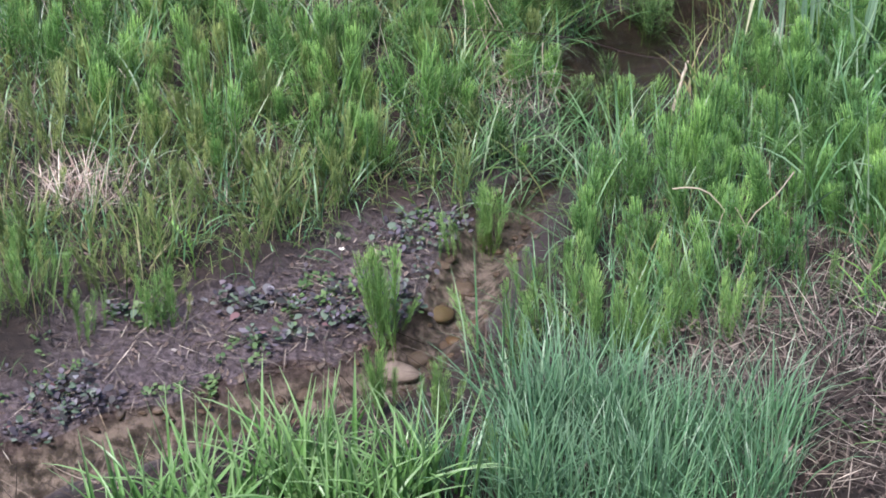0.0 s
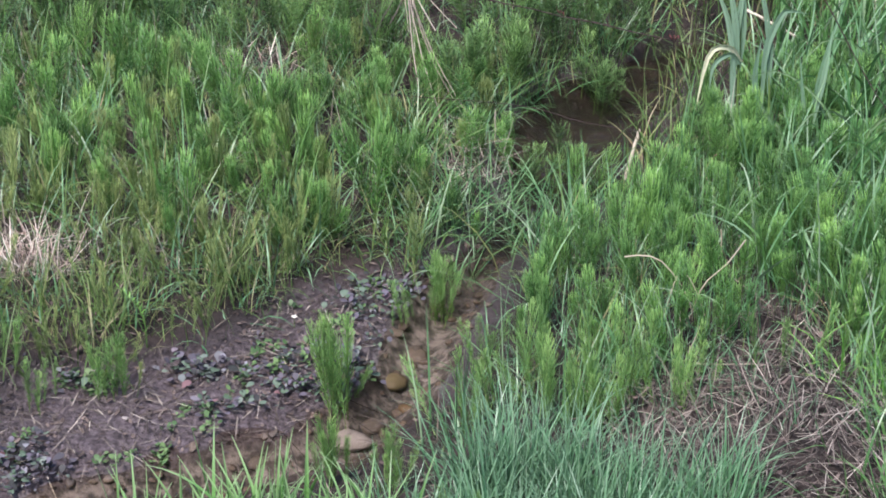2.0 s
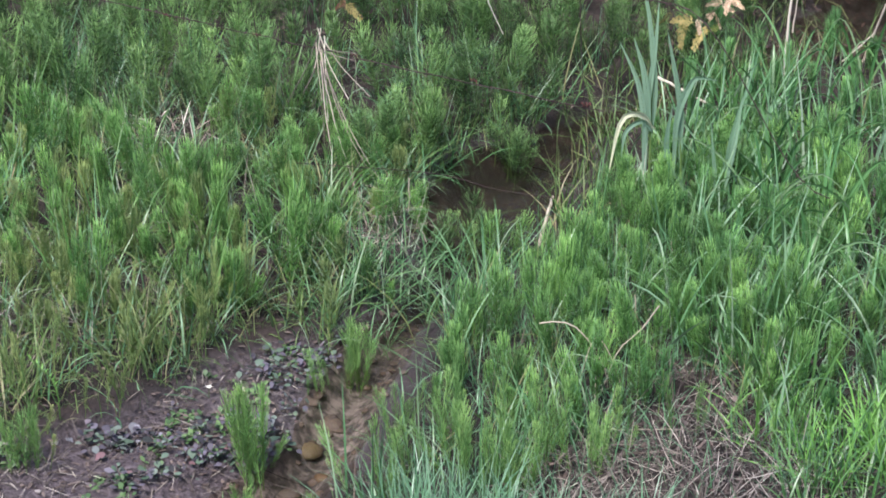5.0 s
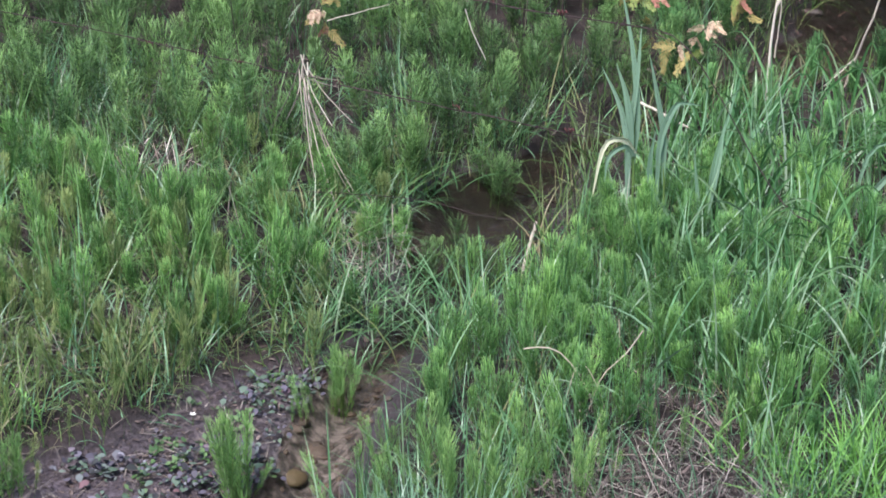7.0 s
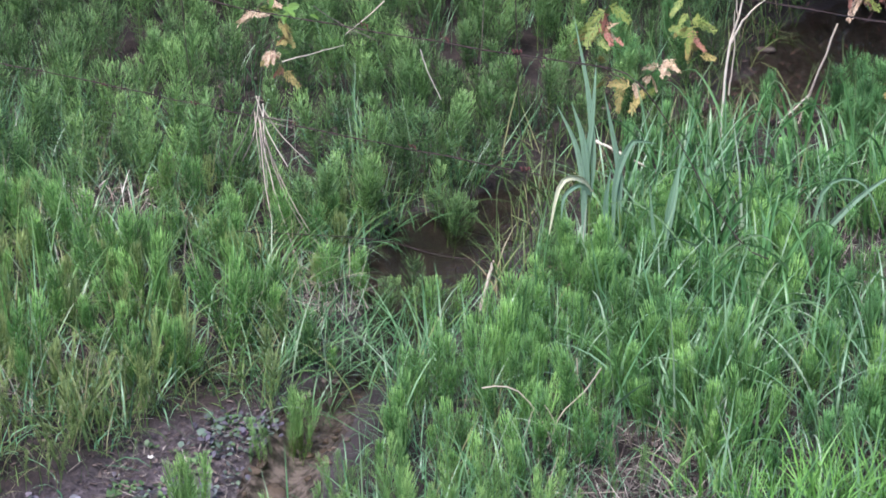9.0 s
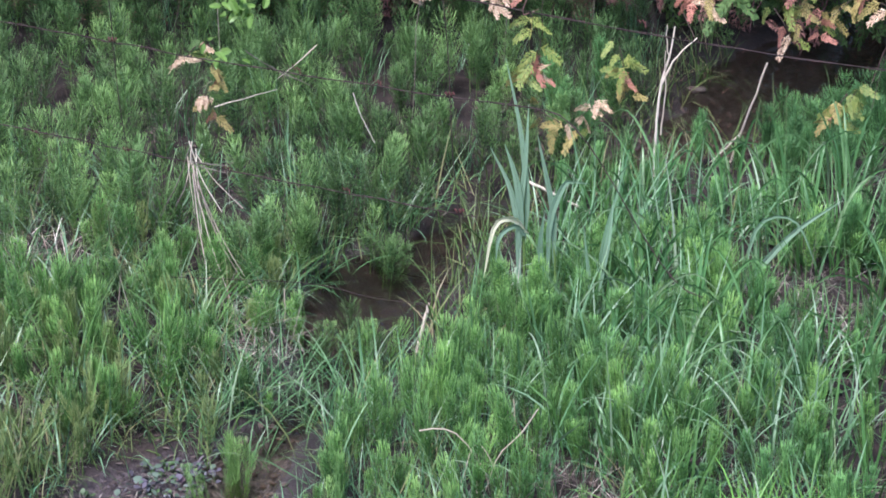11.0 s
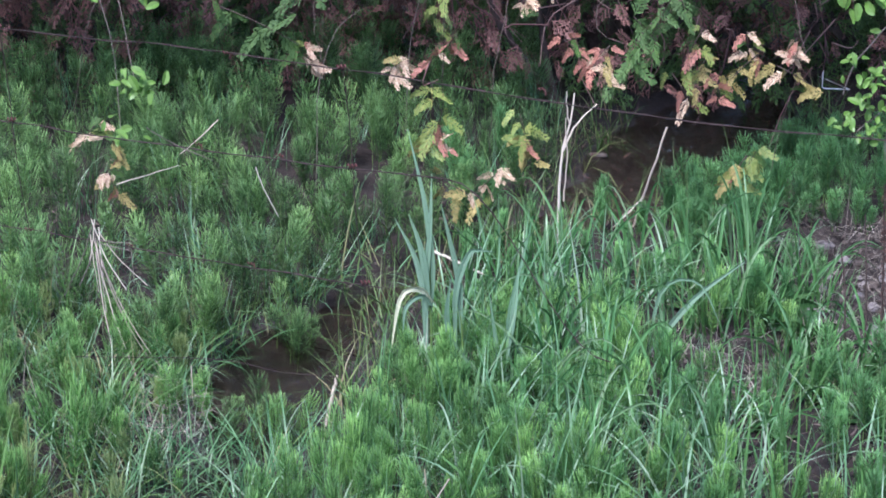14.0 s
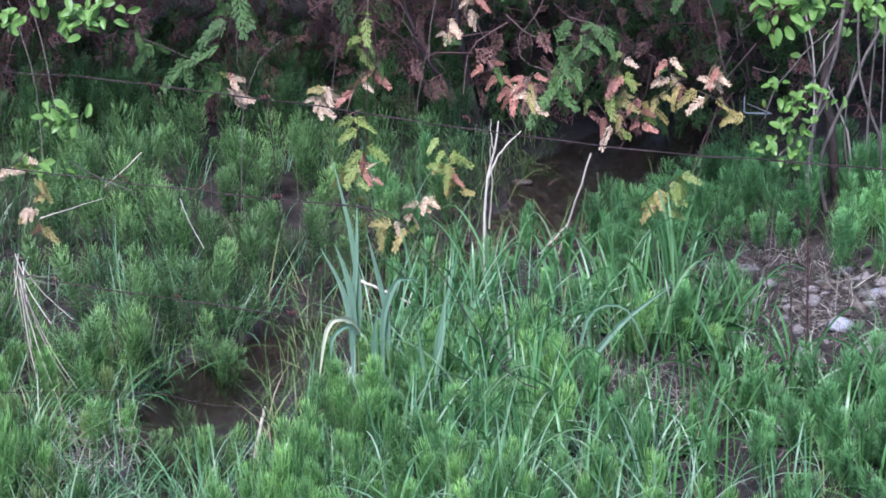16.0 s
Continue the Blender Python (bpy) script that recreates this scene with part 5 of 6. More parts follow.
for i in range(2):
    z = 0.25 + rng.normal(0, 0.01)
    stalk("stalk", [(-0.81, fence_y(-0.8) - 0.008, z), (-0.68, fence_y(-0.68) - 0.01, z + rng.normal(0, 0.012))], 0.0017, 0.0012, GREY_BARK, "", parent=bundle)

bundle.matrix_world = NEARER
for u, v in ((-0.05, 0.02), (0.0, -0.03), (0.035, 0.04), (0.08, -0.06)):
    stalk("leaning_stalk", [(-0.74 + 0.1 * u, 5.93, 0.37 + 0.4 * v), (-0.69 + 0.5 * u, 5.8, 0.24 + 0.3 * v), (-0.62 + 1.1 * u, 5.64 + v, 0.14), (-0.55 + 1.8 * u, 5.5 + 2 * v, 0.03)], 0.0018, 0.0011, PINK_STALK, "tan dead stalk leaning from the wire into the grass", "stalk")



# ---- cedars ----
def spray_template(fine):
    """Flat lacy fan of scale-leaf shoots, one unit long: starts, ends, half widths."""
    rows = [(0, 0, 1, 0, 0.02 if fine else 0.03)]
    g = np.random.default_rng(5)
    for i in range(7 if fine else 4):
        s = 0.06 + (0.13 if fine else 0.22) * i
        for sgn in (-1, 1):
            ln = ((0.34 if fine else 0.5) * (1 - s) ** 0.6 + 0.07) * g.uniform(0.65, 1.2)
            an = sgn * g.uniform(0.55, 0.9)
            ex, ey = s + ln * math.cos(an), ln * math.sin(an)
            rows.append((s, 0, ex, ey, 0.02 if fine else 0.06))
            if fine:
                for f in (0.3, 0.55, 0.8):
                    px, py = s + (ex - s) * f, ey * f
                    for sg2 in (-1, 1):
                        l2 = g.uniform(0.07, 0.12) * (1.3 - f)
                        a2 = an + sg2 * 0.6
                        rows.append((px, py, px + l2 * math.cos(a2), py + l2 * math.sin(a2), 0.017))
    return np.array(rows)


COARSE = spray_template(False)


def lacy_template():
    """A light fan of straight twigs with short side shoots."""
    g, rows = np.random.default_rng(9), [(0, 0, 1, 0, 0.018)]
    for i in range(5):
        s = 0.1 + 0.17 * i
        for sgn in (-1, 1):
            ln, an = (0.42 * (1 - s) ** 0.6 + 0.08) * g.uniform(0.7, 1.2), sgn * g.uniform(0.5, 0.95)
            rows.append((s, 0, s + ln * math.cos(an), ln * math.sin(an), 0.022))
            for f in (0.45, 0.8):
                for turn in (-0.7, 0.7):
                    px, py, l2 = s + ln * f * math.cos(an), ln * f * math.sin(an), g.uniform(0.09, 0.17)
                    rows.append((px, py, px + l2 * math.cos(an + turn), py + l2 * math.sin(an + turn), 0.024))
    return np.array(rows)


LACY = lacy_template()
RAGGED = spray_template(True)
RAGGED[:, 4] *= 0.95


def add_sprays(r, origin, axis, side, size, tpl, curl=0.25, straight=False):
    """Puts one fan at every origin."""
    n, m = len(origin), len(tpl)
    size = np.broadcast_to(size, (n,))
    axis, side = unit(axis), unit(side)
    pts = np.stack([tpl[:, 0:2], tpl[:, 2:4]] if straight else [tpl[:, 0:2], 0.5 * (tpl[:, 0:2] + tpl[:, 2:4]), tpl[:, 2:4]], 1)
    u, v = pts[..., 0], pts[..., 1]
    lift = np.cross(axis, side)
    P = origin[:, None, None] + size[:, None, None, None] * (u[None, ..., None] * axis[:, None, None] + v[None, ..., None] * side[:, None, None]
        - curl * (u[None, ..., None] ** 2) * np.array([0, 0, 1.0]) + (0.25 * np.sin(v * 5 + u * 3))[None, ..., None] * 0.25 * lift[:, None, None])
    P = P + rng.normal(0, 0.01, P.shape) * size[:, None, None, None]
    run = tpl[:, 2:4] - tpl[:, 0:2]
    perp = np.column_stack([-run[:, 1], run[:, 0]])
    perp /= np.linalg.norm(perp, axis=1)[:, None]
    S = perp[None, :, 0:1] * axis[:, None] + perp[None, :, 1:2] * side[:, None]
    W = size[:, None, None] * tpl[None, :, 4:5] * np.array([1.0, 0.6] if straight else [0.8, 1.25, 0.5])[None, None]
    k = pts.shape[1]
    r.add(P.reshape(-1, k, 3), W.reshape(-1, k), S.reshape(-1, 3))


def cedar(x, y, height, crown, seed, label, skip=0.0, thick=20, small=0.28, large=0.5):
    g = np.random.default_rng(seed)
    tree = tagged(new("cedar_tree"), label, "tree", "cedars behind the fence")
    z0 = ground_at(x, y) - 0.05
    zs = np.linspace(0, 1, 14)
    tx, ty = x + 0.08 * np.sin(zs * 5 + seed), y + 0.08 * np.cos(zs * 4 + seed)
    part("trunk", Ribbons().tube(np.column_stack([tx, ty, z0 + zs * height]), 0.11 * (1 - zs) + 0.012, 8), BARK, tree)
    fol = Ribbons()
    O, A, S = [], [], []
    for i in range(34):
        f = 0.06 + 0.92 * i / 34
        a, ln = g.uniform(0, 6.28), crown * (1.05 - f) ** 0.7 * g.uniform(0.75, 1.15)
        zb = z0 + f * height
        c, s = math.cos(a), math.sin(a)
        k = np.linspace(0, 1, 8)
        ly = y + s * ln * k
        lz = zb + ln * (0.18 * k - 0.42 * k ** 2)
        lz = np.maximum(lz, np.where(ly > 8.5, 0.2, 2.75 - np.clip(ly, 0, 20) * 0.185) + skip)
        P = np.column_stack([x + c * ln * k, ly, lz])
        part("limb", Ribbons().tube(P, 0.022 * (1 - k) + 0.004, 5), BARK, tree)
        for q in range(thick):
            u = g.uniform(0.25, 1.0)
            base = np.array([np.interp(u, k, P[:, j]) for j in range(3)]) + g.normal(0, 0.14, 3)
            O.append(base)
            A.append(np.array([c, s, 0]) * 0.7 + g.normal(0, 0.5, 3) + np.array([0, 0, -0.45]))
            S.append(g.normal(0, 1, 3))
    O, A, S = np.array(O), unit(np.array(A)), np.array(S)
    O[:, 2] = np.maximum(O[:, 2], np.where(O[:, 1] > 8.5, 0.2, 2.9 - np.clip(O[:, 1], 0, 20) * 0.185) + skip)
    S = S - A * (S * A).sum(1, keepdims=True)
    add_sprays(fol, O, A, S, g.uniform(small, large, len(O)), COARSE)
    tagged(part("foliage", fol, CEDAR_DARK, tree), kind="stuff")
    return tree


home = cedar(1.15, 9.2, 6.0, 2.3, 3, "large white cedar with drooping low boughs, tips bleached tan", thick=50, small=0.1, large=0.2)
# mostly unseen cedars, added to shade the back and darken the water's reflection
cedar(-1.4, 10.6, 6.5, 2.2, 8, "dark white cedar behind the brook, mostly unseen, added to screen the sky", thick=32, small=0.16, large=0.3)
cedar(-4.2, 10.2, 6.0, 2.2, 12, "dark white cedar behind the brook, mostly unseen, added to screen the sky")
cedar(3.9, 10.4, 6.5, 2.3, 21, "dark white cedar behind the brook, mostly unseen, added to screen the sky", thick=32, small=0.16, large=0.3)
cedar(6.6, 9.2, 6.0, 2.2, 29, "dark white cedar behind the brook, mostly unseen, added to screen the sky")
cedar(0.9, 12.6, 7.5, 2.4, 33, "dark white cedar behind the brook, mostly unseen, added to screen the sky")
cedar(-3.0, 13.0, 7.5, 2.4, 37, "dark white cedar behind the brook, mostly unseen, added to screen the sky")
cedar(2.5, 12.0, 7.0, 2.3, 45, "dark white cedar behind the brook, mostly unseen, added to screen the sky")
cedar(4.6, 13.2, 7.5, 2.4, 41, "dark white cedar behind the brook, mostly unseen, added to screen the sky")

TINT = {"d": CEDAR_DARK, "g": CEDAR_GREEN, "y": CEDAR_YELLOW, "t": CEDAR_TAN, "p": CEDAR_PINK, "o": CEDAR_OLIVE}
SPRAY_LABEL = {"d": "dark green cedar spray", "g": "green cedar spray", "y": "yellow-green cedar spray", "t": "bleached tan cedar spray", "p": "red-brown dead cedar spray", "o": "olive cedar spray"}


def low_spray(x, z, tint, size, count=3, y=6.5):
    """Tips of the low boughs: small ragged fans of mixed tint round a thin drooping twig."""
    lean = rng.normal(0, 0.35)
    twig = spline([(x - lean * size, y, z + size * 0.8), (x, y, z + 0.4 * size), (x + lean * size, y, z - 0.1 * size)], 6)
    part("twig", Ribbons().tube(twig, np.linspace(0.0022, 0.0008, 6), 4), BARK, home)
    for i in range(count + 3):
        f = (i + rng.uniform(0, 1)) / (count + 3)
        O = twig[min(5, int(f * 6))][None] + rng.normal(0, 0.1 * size, (1, 3))
        A = np.array([[rng.normal(0, 0.9), rng.normal(-0.2, 0.5), rng.normal(-0.35, 0.55)]])
        S = np.cross(A, rng.normal(0, 0.5, (1, 3)) + np.array([[0, -1.0, 0.3]]))
        r = Ribbons()
        add_sprays(r, O, A, S, rng.uniform(0.38, 0.8) * size, RAGGED, 0.25)
        own = tint if rng.uniform() < 0.7 else str(rng.choice(list("ygtpo" if tint not in "dg" else "dddg")))
        part("spray", r, TINT[own], home, SPRAY_LABEL[own])


SPRAY_SIZE = {"t": (0.085, 6), "p": (0.085, 5), "o": (0.1, 5), "y": (0.115, 4), "g": (0.15, 5), "d": (0.14, 4)}


for x, z, tint in ((-0.10, 0.98, "g"), (-0.27, 0.86, "g"), (-0.11, 0.78, "t"), (0.30, 0.93, "y"), (0.32, 0.80, "p"), (0.16, 0.73, "t"), (0.29, 0.62, "y"), (0.28, 0.50, "y"),
                   (0.31, 0.50, "p"), (0.46, 0.35, "t"), (0.37, 0.31, "o"), (0.57, 0.51, "y"), (0.57, 0.44, "o"), (1.30, 0.37, "y"), (1.27, 0.37, "o"), (1.43, 0.77, "t"), (1.45, 0.67, "o")):
    low_spray(x, z, tint, *SPRAY_SIZE[tint])
for x, z, tint in ((1.30, 0.77, "t"), (1.13, 0.76, "y"), (1.15, 0.67, "o"), (0.94, 0.75, "g"), (1.02, 0.84, "d"), (0.82, 0.73, "p"), (0.85, 0.70, "t"), (0.75, 0.75, "p"), (1.21, 0.62, "p"),
                   (1.29, 0.68, "o"), (0.66, 1.01, "t"), (0.58, 0.91, "t"), (1.09, 0.61, "y"), (-0.81, 0.54, "t"), (-0.75, 0.37, "t"), (-0.73, 0.48, "o"), (0.98, 0.78, "d"), (1.1, 0.84, "d")):
    low_spray(x, z, tint, *SPRAY_SIZE[tint], 6.5 if x < 0 else 6.6)
for x, y, z in ((1.30, 7.0, 1.02), (0.83, 7.0, 1.04), (0.23, 7.2, 1.0), (-0.01, 7.2, 1.0), (1.5, 7.3, 0.95), (1.65, 7.4, 0.88), (-0.4, 7.5, 0.98), (-0.7, 7.6, 0.95), (1.12, 7.2, 1.0)):
    low_spray(x, z, "d", 0.15, 4, y)
# unseen low roof of boughs reaching forward over the brook, added to cast shade
shade_roof = Ribbons()
n = 1480
O = np.column_stack([rng.uniform(-3.6, 4.6, n), rng.uniform(6.9, 9.6, n), np.zeros(n)])
# extra unseen sprays further forward, added to shade the right side
O[1400:, 0], O[1400:, 1] = rng.uniform(0.8, 1.5, 80), rng.uniform(6.2, 7.2, 80)
O[:, 2] = 1.75 + 0.12 * (9 - O[:, 1]) + np.abs(rng.normal(0, 0.5, n)) + 0.15 * ripple(O[:, 0], O[:, 1], 3, 61)
A = unit(rng.normal(0, 0.5, (n, 3)) + np.array([0, -0.7, -0.25]))
add_sprays(shade_roof, O, A, np.cross(A, rng.normal(0, 0.4, (n, 3)) + np.array([0, 0, 1.0])), rng.uniform(0.2, 0.34, n), COARSE)
tagged(part("foliage", shade_roof, CEDAR_DARK, home), kind="stuff")
# the dark skirt of inner sprays and dead twigs near the ground
dead = Ribbons()
n = 4600
O = np.column_stack([rng.uniform(-2.4, 3.2, n), 8.4 + np.abs(rng.normal(0, 0.7, n)), rng.uniform(0.05, 1.5, n)])
A = unit(rng.normal(0, 0.6, (n, 3)) + np.array([0, -0.4, -0.5]))
size = rng.uniform(0.07, 0.16, n)
B = np.cross(A, rng.normal(0, 1, (n, 3)))
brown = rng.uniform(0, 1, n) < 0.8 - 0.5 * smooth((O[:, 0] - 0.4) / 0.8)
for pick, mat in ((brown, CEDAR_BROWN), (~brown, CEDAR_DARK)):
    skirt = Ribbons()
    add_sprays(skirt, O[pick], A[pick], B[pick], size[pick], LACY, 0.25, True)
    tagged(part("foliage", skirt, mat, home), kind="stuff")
for i in range(300):
    p = np.array([rng.uniform(-2.8, 3.6), rng.uniform(8.2, 9.6), rng.uniform(0.0, 0.9)])
    q = p + rng.normal(0, 0.17, 3)
    q[2] = max(q[2], 0.05)
    dead.tube(spline([p, 0.5 * (p + q) + rng.normal(0, 0.05, 3), q], 5), np.linspace(0.0035, 0.0012, 5), 4)
tagged(part("dead_twig", dead, BARK, home), kind="stuff")
RED_TWIG = leaf_material("red_brown_twig", [(0, (0.09, 0.045, 0.045)), (0.6, (0.19, 0.1, 0.1)), (1, (0.34, 0.22, 0.2))], rough=0.8, through_light=0.0)
tangle = Ribbons()
for i in range(130):
    x = rng.uniform(0.25, 2.1)
    p = np.array([x, rng.uniform(7.3, 8.5), rng.uniform(0.5, 1.15)])
    q = p + np.array([rng.normal(0, 0.16), rng.normal(0, 0.08), -abs(rng.normal(0.12, 0.12))])
    tangle.tube(spline([p, 0.5 * (p + q) + rng.normal(0, 0.035, 3), q], 6), np.linspace(0.0032, 0.0012, 6), 4)
tagged(part("dead_twig", tangle, RED_TWIG, home, "red-brown dead twigs under the boughs"), kind="stuff")
n = 170
O = np.column_stack([rng.uniform(0.3, 2.1, n), rng.uniform(7.3, 8.6, n), rng.uniform(0.4, 0.9, n)])
A = unit(rng.normal(0, 0.6, (n, 3)) + np.array([0, -0.2, -0.6]))
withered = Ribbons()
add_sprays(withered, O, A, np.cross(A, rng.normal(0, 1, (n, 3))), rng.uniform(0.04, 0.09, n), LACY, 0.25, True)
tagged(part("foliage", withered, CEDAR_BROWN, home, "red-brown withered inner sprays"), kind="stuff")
# the boughs that carry them
for pts in ([(1.1, 9.1, 1.6), (0.75, 8.2, 1.6), (0.4, 7.2, 1.35), (0.3, 6.5, 1.0), (0.29, 6.5, 0.6), (0.33, 6.5, 0.38)], [(1.2, 9.1, 1.5), (1.35, 8.2, 1.4), (1.4, 7.2, 1.15), (1.43, 6.6, 0.85), (1.3, 6.5, 0.45)],
            [(1.1, 9.1, 1.3), (1.05, 8.2, 1.2), (1.0, 7.2, 1.0), (0.85, 6.6, 0.82), (1.2, 6.55, 0.7)], [(1.0, 9.1, 1.9), (0.2, 8.4, 1.8), (-0.4, 7.2, 1.45), (-0.7, 6.55, 0.95), (-0.76, 6.5, 0.45)],
            [(0.95, 8.9, 1.2), (0.8, 8.0, 1.2), (0.65, 7.0, 1.1), (0.56, 6.55, 0.8), (0.57, 6.5, 0.5)], [(1.0, 8.9, 1.7), (0.5, 8.0, 1.6), (0.0, 7.0, 1.3), (-0.11, 6.55, 1.0), (-0.11, 6.5, 0.75)],
            [(0.85, 8.3, 0.1), (0.68, 8.3, 0.34), (0.53, 8.3, 0.58), (0.5, 8.4, 0.9)], [(0.86, 8.3, 0.1), (0.79, 8.3, 0.36), (0.74, 8.3, 0.55), (0.72, 8.4, 0.85)]):
    line = spline(pts, 26) + np.cumsum(rng.normal(0, 0.011, (26, 3)), 0) * np.linspace(0, 1, 26)[:, None]
    low = pts[0][2] > 1
    part("bough", Ribbons().tube(line, np.interp(np.linspace(0, 1, 26), (0, 0.5, 0.7, 1), (0.006, 0.003, 0.0014, 0.0009)) if low else np.linspace(0.016, 0.009, 26), 6), BARK, home)


# ---- broad-leaved shrubs ----
def leaf_mesh():
    k = np.linspace(0, 1, 6)
    P = np.column_stack([np.zeros(6), k, -0.25 * k ** 2])
    half = 0.28 * np.sin(math.pi * (0.05 + 0.88 * k ** 0.85)) ** 0.7
    r = Ribbons()
    for sgn in (-1, 1):
        d = unit(np.array([sgn * 1.0, 0, 0.35]))
        r.add((P + 0.5 * half[:, None] * d)[None], (0.5 * half)[None], d[None])
    return r


LEAF = leaf_mesh().mesh("leaf", SHRUB_LEAF)


def leaves(parent, x, y, z, n, spread, size, me=None):
    for i in range(n):
        ob = new("leaf", me or LEAF)
        ob.parent = parent
        p = np.array([x, y, z]) + rng.normal(0, 1, 3) * (spread, spread * 0.6, spread * 0.8)
        k = size * rng.uniform(0.7, 1.25)
        ob.matrix_world = Matrix.Translation(p) @ Matrix.Rotation(rng.normal(0.8, 0.4), 4, "X") @ Matrix.Rotation(rng.normal(0, 0.4), 4, "Y") @ Matrix.Rotation(rng.uniform(0, 6.28), 4, "Z") @ Matrix.Diagonal((k, k, k, 1))


shrub = tagged(new("shrub"), "grey-stemmed shrub with fresh light green leaves", "shrub")
for pts, r in (([(1.942, 7.1, 0.02), (1.913, 7.1, 0.213), (1.916, 7.1, 0.361), (1.937, 7.1, 0.527), (1.987, 7.1, 0.71), (2.012, 7.1, 0.97), (2.03, 7.1, 1.3)], 0.009),
               ([(2.018, 7.15, 0.02), (1.966, 7.15, 0.238), (1.981, 7.15, 0.343), (2.034, 7.15, 0.489), (2.104, 7.15, 0.673), (2.213, 7.15, 0.874), (2.3, 7.15, 1.1)], 0.008),
               ([(2.19, 7.1, 0.02), (2.165, 7.1, 0.374), (2.111, 7.1, 0.501), (2.071, 7.1, 0.667), (2.056, 7.1, 0.969), (2.06, 7.1, 1.25)], 0.006),
               ([(2.182, 7.05, 0.02), (2.162, 7.05, 0.284), (2.149, 7.05, 0.493), (2.142, 7.05, 0.779)], 0.004),
               ([(2.113, 7.2, 0.02), (2.109, 7.2, 0.152), (2.067, 7.2, 0.325), (2.066, 7.2, 0.515), (2.09, 7.2, 0.64)], 0.004),
               ([(1.72, 7.0, 0.5), (1.748, 7.0, 0.601), (1.804, 7.0, 0.671), (1.863, 7.0, 0.749), (1.95, 7.05, 0.8)], 0.003),
               ([(1.9, 7.0, 0.55), (1.885, 7.0, 0.638), (1.865, 7.0, 0.719), (1.847, 7.0, 0.8)], 0.003)):
    stalk("stem", pts, r, r * 0.6, GREY_BARK, "", parent=shrub)
stalk("trunk", [(2.099, 7.3, -0.013), (2.073, 7.3, 0.142), (2.037, 7.3, 0.403), (1.997, 7.3, 0.553), (2.058, 7.3, 0.76), (2.089, 7.3, 0.924), (2.1, 7.3, 1.3)], 0.019, 0.012, BARK, "", parent=shrub)
for i in range(7):
    x, y = rng.uniform(2.0, 2.6), rng.uniform(7.0, 7.5)
    stalk("stem", [(x, y, 0.03), (x + rng.normal(0, 0.05), y, 0.3), (x + rng.normal(0, 0.12), y, 0.65), (x + rng.normal(0, 0.2), y, 1.05)], rng.uniform(0.003, 0.007), 0.003, GREY_BARK if i % 3 else PALE_STRAW, "", parent=shrub)
for x, z, n in ((1.623, 0.957, 7), (1.688, 0.964, 8), (1.747, 0.906, 7), (1.664, 0.88, 6), (1.725, 0.973, 7), (1.792, 0.961, 6), (1.943, 0.948, 7), (2.011, 0.927, 7), (1.98, 0.975, 7)):
    leaves(shrub, x, 6.7, z + 0.03, n + 3, 0.028, 0.05)
for x, z, n in ((1.682, 0.687, 5), (1.733, 0.627, 9), (1.809, 0.634, 6), (1.736, 0.578, 8), (1.663, 0.482, 7), (1.743, 0.439, 9), (1.848, 0.633, 4), (1.767, 0.528, 6)):
    leaves(shrub, x, 6.7, z + 0.015, n + 3, 0.027, 0.037)
for x, y, z in ((1.7, 6.7, 0.97), (1.74, 6.7, 0.63), (1.7, 6.7, 0.46), (1.97, 6.7, 0.96)):
    stalk("twig", [(2.0, 7.15, z + 0.1), (1.85, 6.85, z + 0.06), (x, y, z)], 0.004, 0.002, GREY_BARK, "", parent=shrub)
for i in range(7):
    leaves(shrub, rng.uniform(1.9, 2.5), rng.uniform(7.0, 7.6), rng.uniform(0.75, 1.1), 10, 0.08, 0.038)
shrub = tagged(new("overhanging_shrub"), "leafy twigs of a shrub with round light green leaves", "shrub")
stalk("stem", [(-2.9, 7.6, 0.0), (-2.4, 7.3, 1.3), (-1.2, 6.8, 1.7), (-0.6, 6.35, 1.2)], 0.012, 0.004, GREY_BARK, "", parent=shrub)
stalk("twig", [(-0.9, 6.6, 1.5), (-0.72, 6.5, 1.1), (-0.64, 6.3, 0.8)], 0.0018, 0.001, GREY_BARK, "", parent=shrub)
stalk("twig", [(-0.95, 6.65, 1.5), (-0.74, 6.5, 0.95), (-0.69, 6.3, 0.62)], 0.0016, 0.0009, GREY_BARK, "", parent=shrub)
for x, z, n in ((-0.54, 1.09, 26), (-0.635, 0.79, 20), (-0.48, 1.11, 12), (-0.6, 1.12, 12), (-0.75, 1.1, 20), (-0.67, 0.63, 7)):
    leaves(shrub, x, 6.3, z, n, 0.036, 0.04)

# broad-leaved dock on the bank
for x, y in ((1.64, 5.4), (1.52, 5.35), (1.8, 5.45), (1.36, 5.75), (1.3, 5.95), (1.27, 5.85)):
    z = ground_at(x, y)
    dock = tagged(new("dock_plant"), "low dock plant with broad dark green leaves", "plant", "dock on the bank")
    for i in range(7):
        a, ln = i * 0.9 + rng.normal(0, 0.3), rng.uniform(0.08, 0.14)
        e = (x + math.cos(a) * ln, y + math.sin(a) * ln)
        leaf_blade(dock, [(x, y, z), (x + 0.4 * (e[0] - x), y + 0.4 * (e[1] - y), z + 0.5 * ln), (x + 0.8 * (e[0] - x), y + 0.8 * (e[1] - y), z + 0.62 * ln), (e[0], e[1], z + 0.5 * ln)], rng.uniform(0.035, 0.055), DOCK, "leaf")

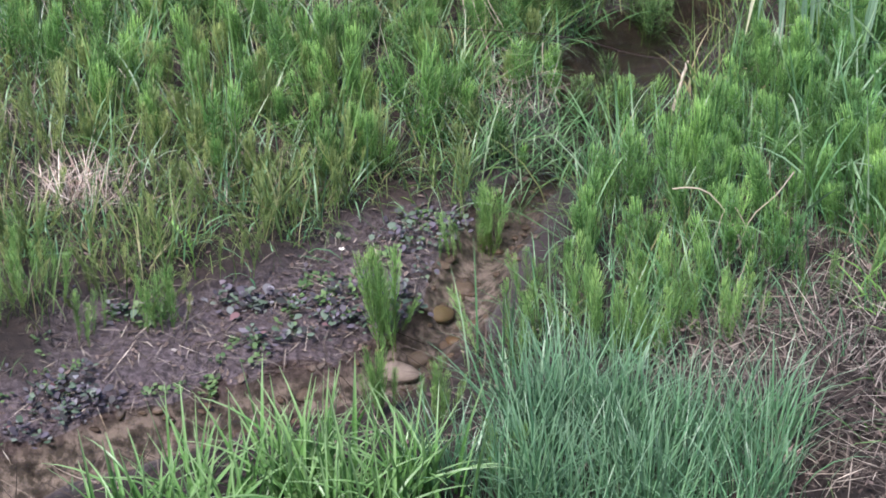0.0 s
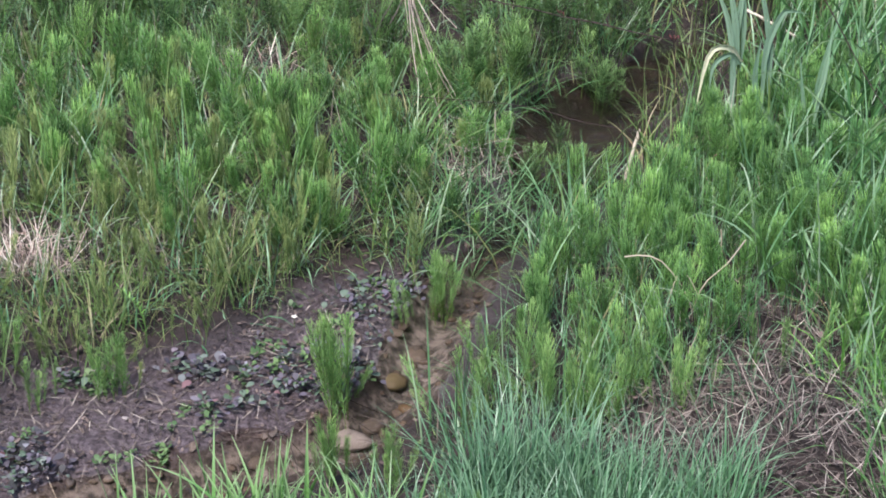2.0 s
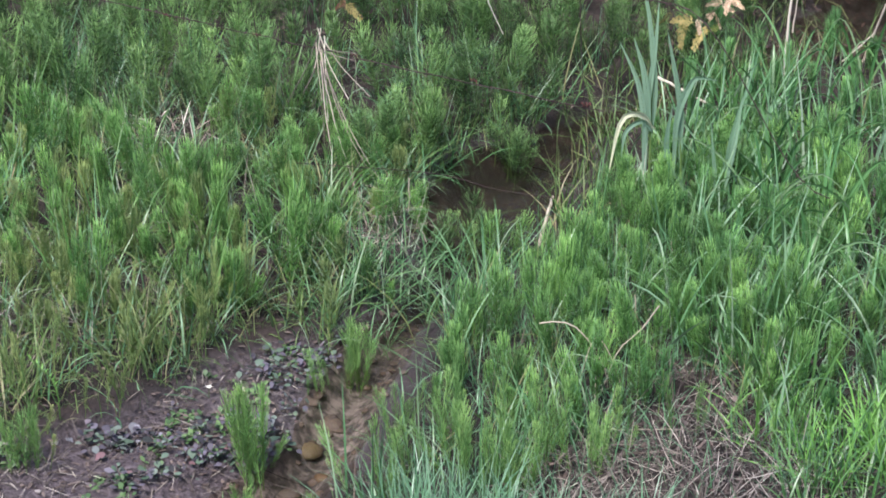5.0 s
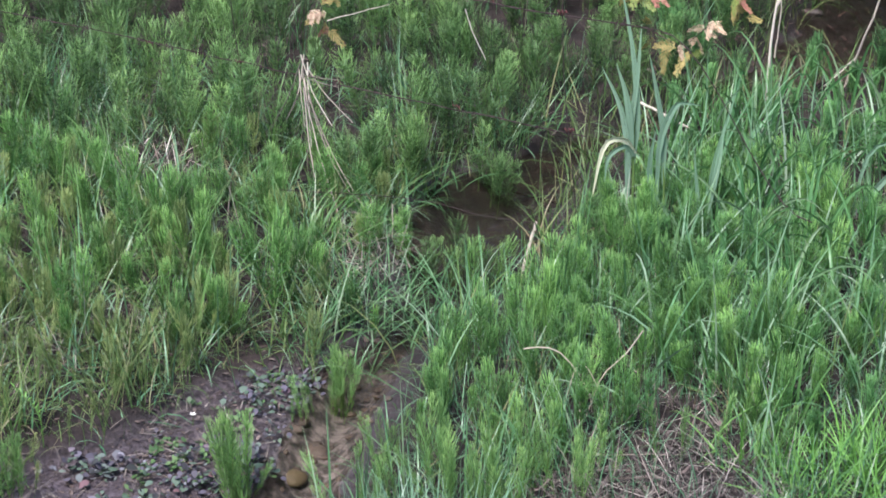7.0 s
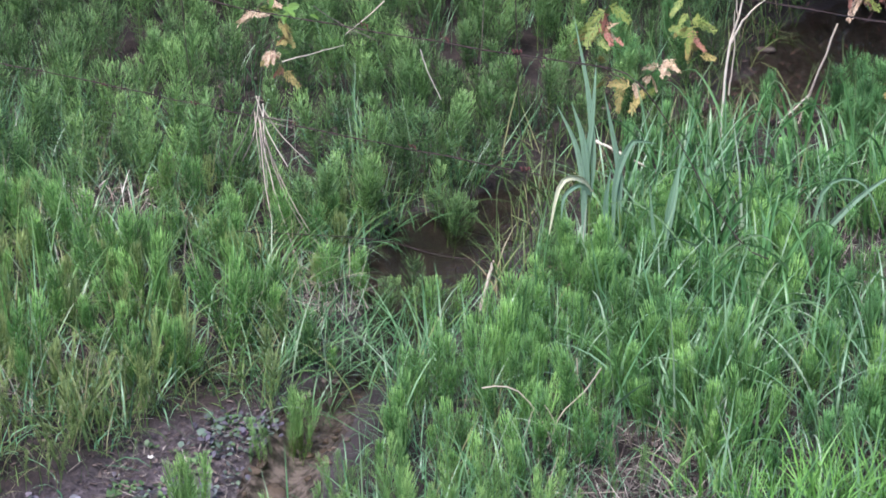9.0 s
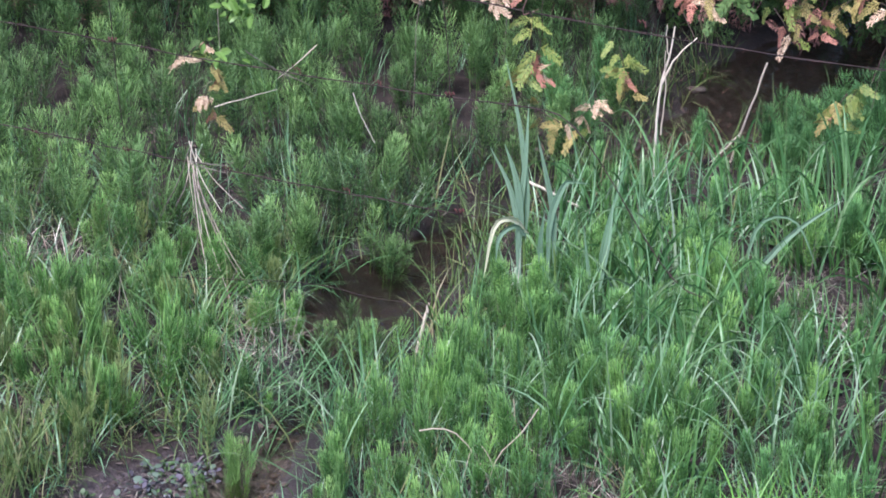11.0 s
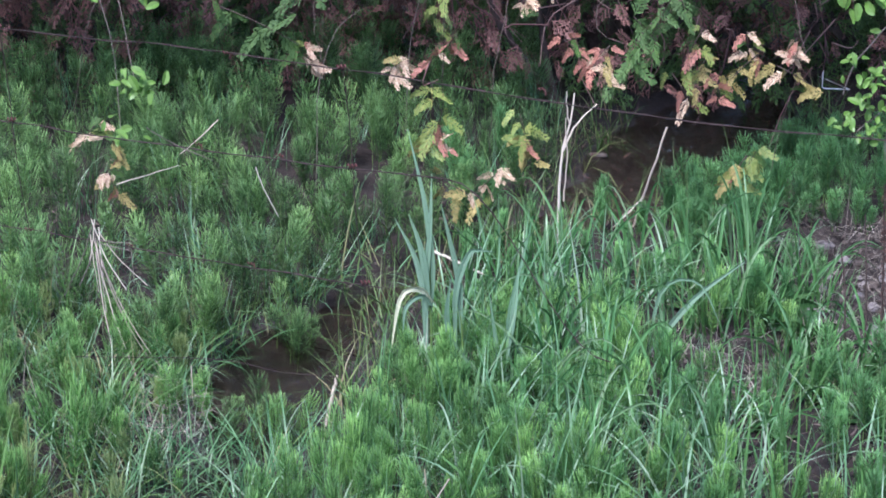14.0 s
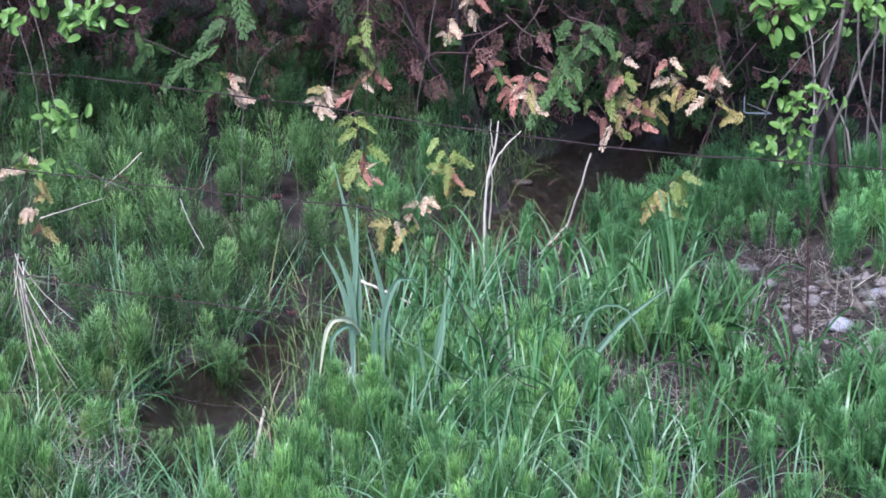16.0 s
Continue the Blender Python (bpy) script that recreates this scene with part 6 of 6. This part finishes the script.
# young saplings with dark red stems
for x, h in ((1.46, 0.6), (1.4, 0.5)):
    stalk("sapling", [(x + 0.02, 5.55, ground_at(x, 5.55) - 0.02), (x, 5.52, 0.35), (x - 0.025, 5.5, h)], 0.0032, 0.0018, BARK, "thin upright dark sapling stem", "sapling")
DOCK_SEED = leaf_material("dock_seed", [(0, (0.04, 0.02, 0.018)), (1, (0.12, 0.058, 0.05))], rough=0.8, through_light=0.0)
dead_dock = stalk("dead_dock", [(1.535, 5.57, 0.05), (1.51, 5.53, 0.35), (1.486, 5.5, 0.69)], 0.0035, 0.002, BARK, "dead dock stalk with clinging red-brown seeds", "stalk")
k = rng.uniform(0.2, 1, 420)
base = np.column_stack([np.interp(k, (0, 0.5, 1), c) for c in ((1.535, 1.51, 1.486), (5.57, 5.53, 5.5), (0.05, 0.35, 0.69))]) + rng.normal(0, 0.0035, (420, 3))
part("seed", Ribbons().add(*arcs(base, rng.uniform(0.005, 0.012, 420), rng.uniform(0, 6.28, 420), rng.uniform(0.3, 1.4, 420), 0.3, 0.004, 2)), DOCK_SEED, dead_dock)

tagged(part("bent_rod", Ribbons().tube(np.array([(1.88, 8.0, 0.30), (1.88, 8.0, 0.232), (1.89, 8.0, 0.226), (1.99, 8.0, 0.22), (2.01, 8.6, 0.1)]), 0.0028, 6), TAG_METAL), "pale bent metal rod sticking out of the bank", "rod")
stone(0.98, 7.9, 0.042, STONE, "brown stone at the far waterside", 0.25)
stone(1.73, 5.95, 0.04, WHITE_STONE, "white stone among dead straw and gravel", 0.1)
stone(1.93, 6.24, 0.025, WHITE_STONE, "small white stone among dead straw", 0.1)
for x, y in scatter(70, 1.35, 2.1, 5.75, 6.6, lambda x, y: 0.3 + 0.7 * bare(x, y)):
    stone(x, y, rng.uniform(0.01, 0.032), PALE_STONE if rng.uniform() < 0.7 else DARK_STONE, "pale grey stone among dead straw", 0.2)

# long pale blades round the reeds
grass("curved_blade", 140, (0.3, 1.05, 5.55, 6.2), lambda x, y: near_bank(x, y) * dry_land(x, y, 0.05) * (1 - bare(x, y)), 0.26, 0.42, 0.006, 0.0105, SILVER_SHEEN, 0.2, 1.3, "long pale blue-green blades beside the reeds", 7)
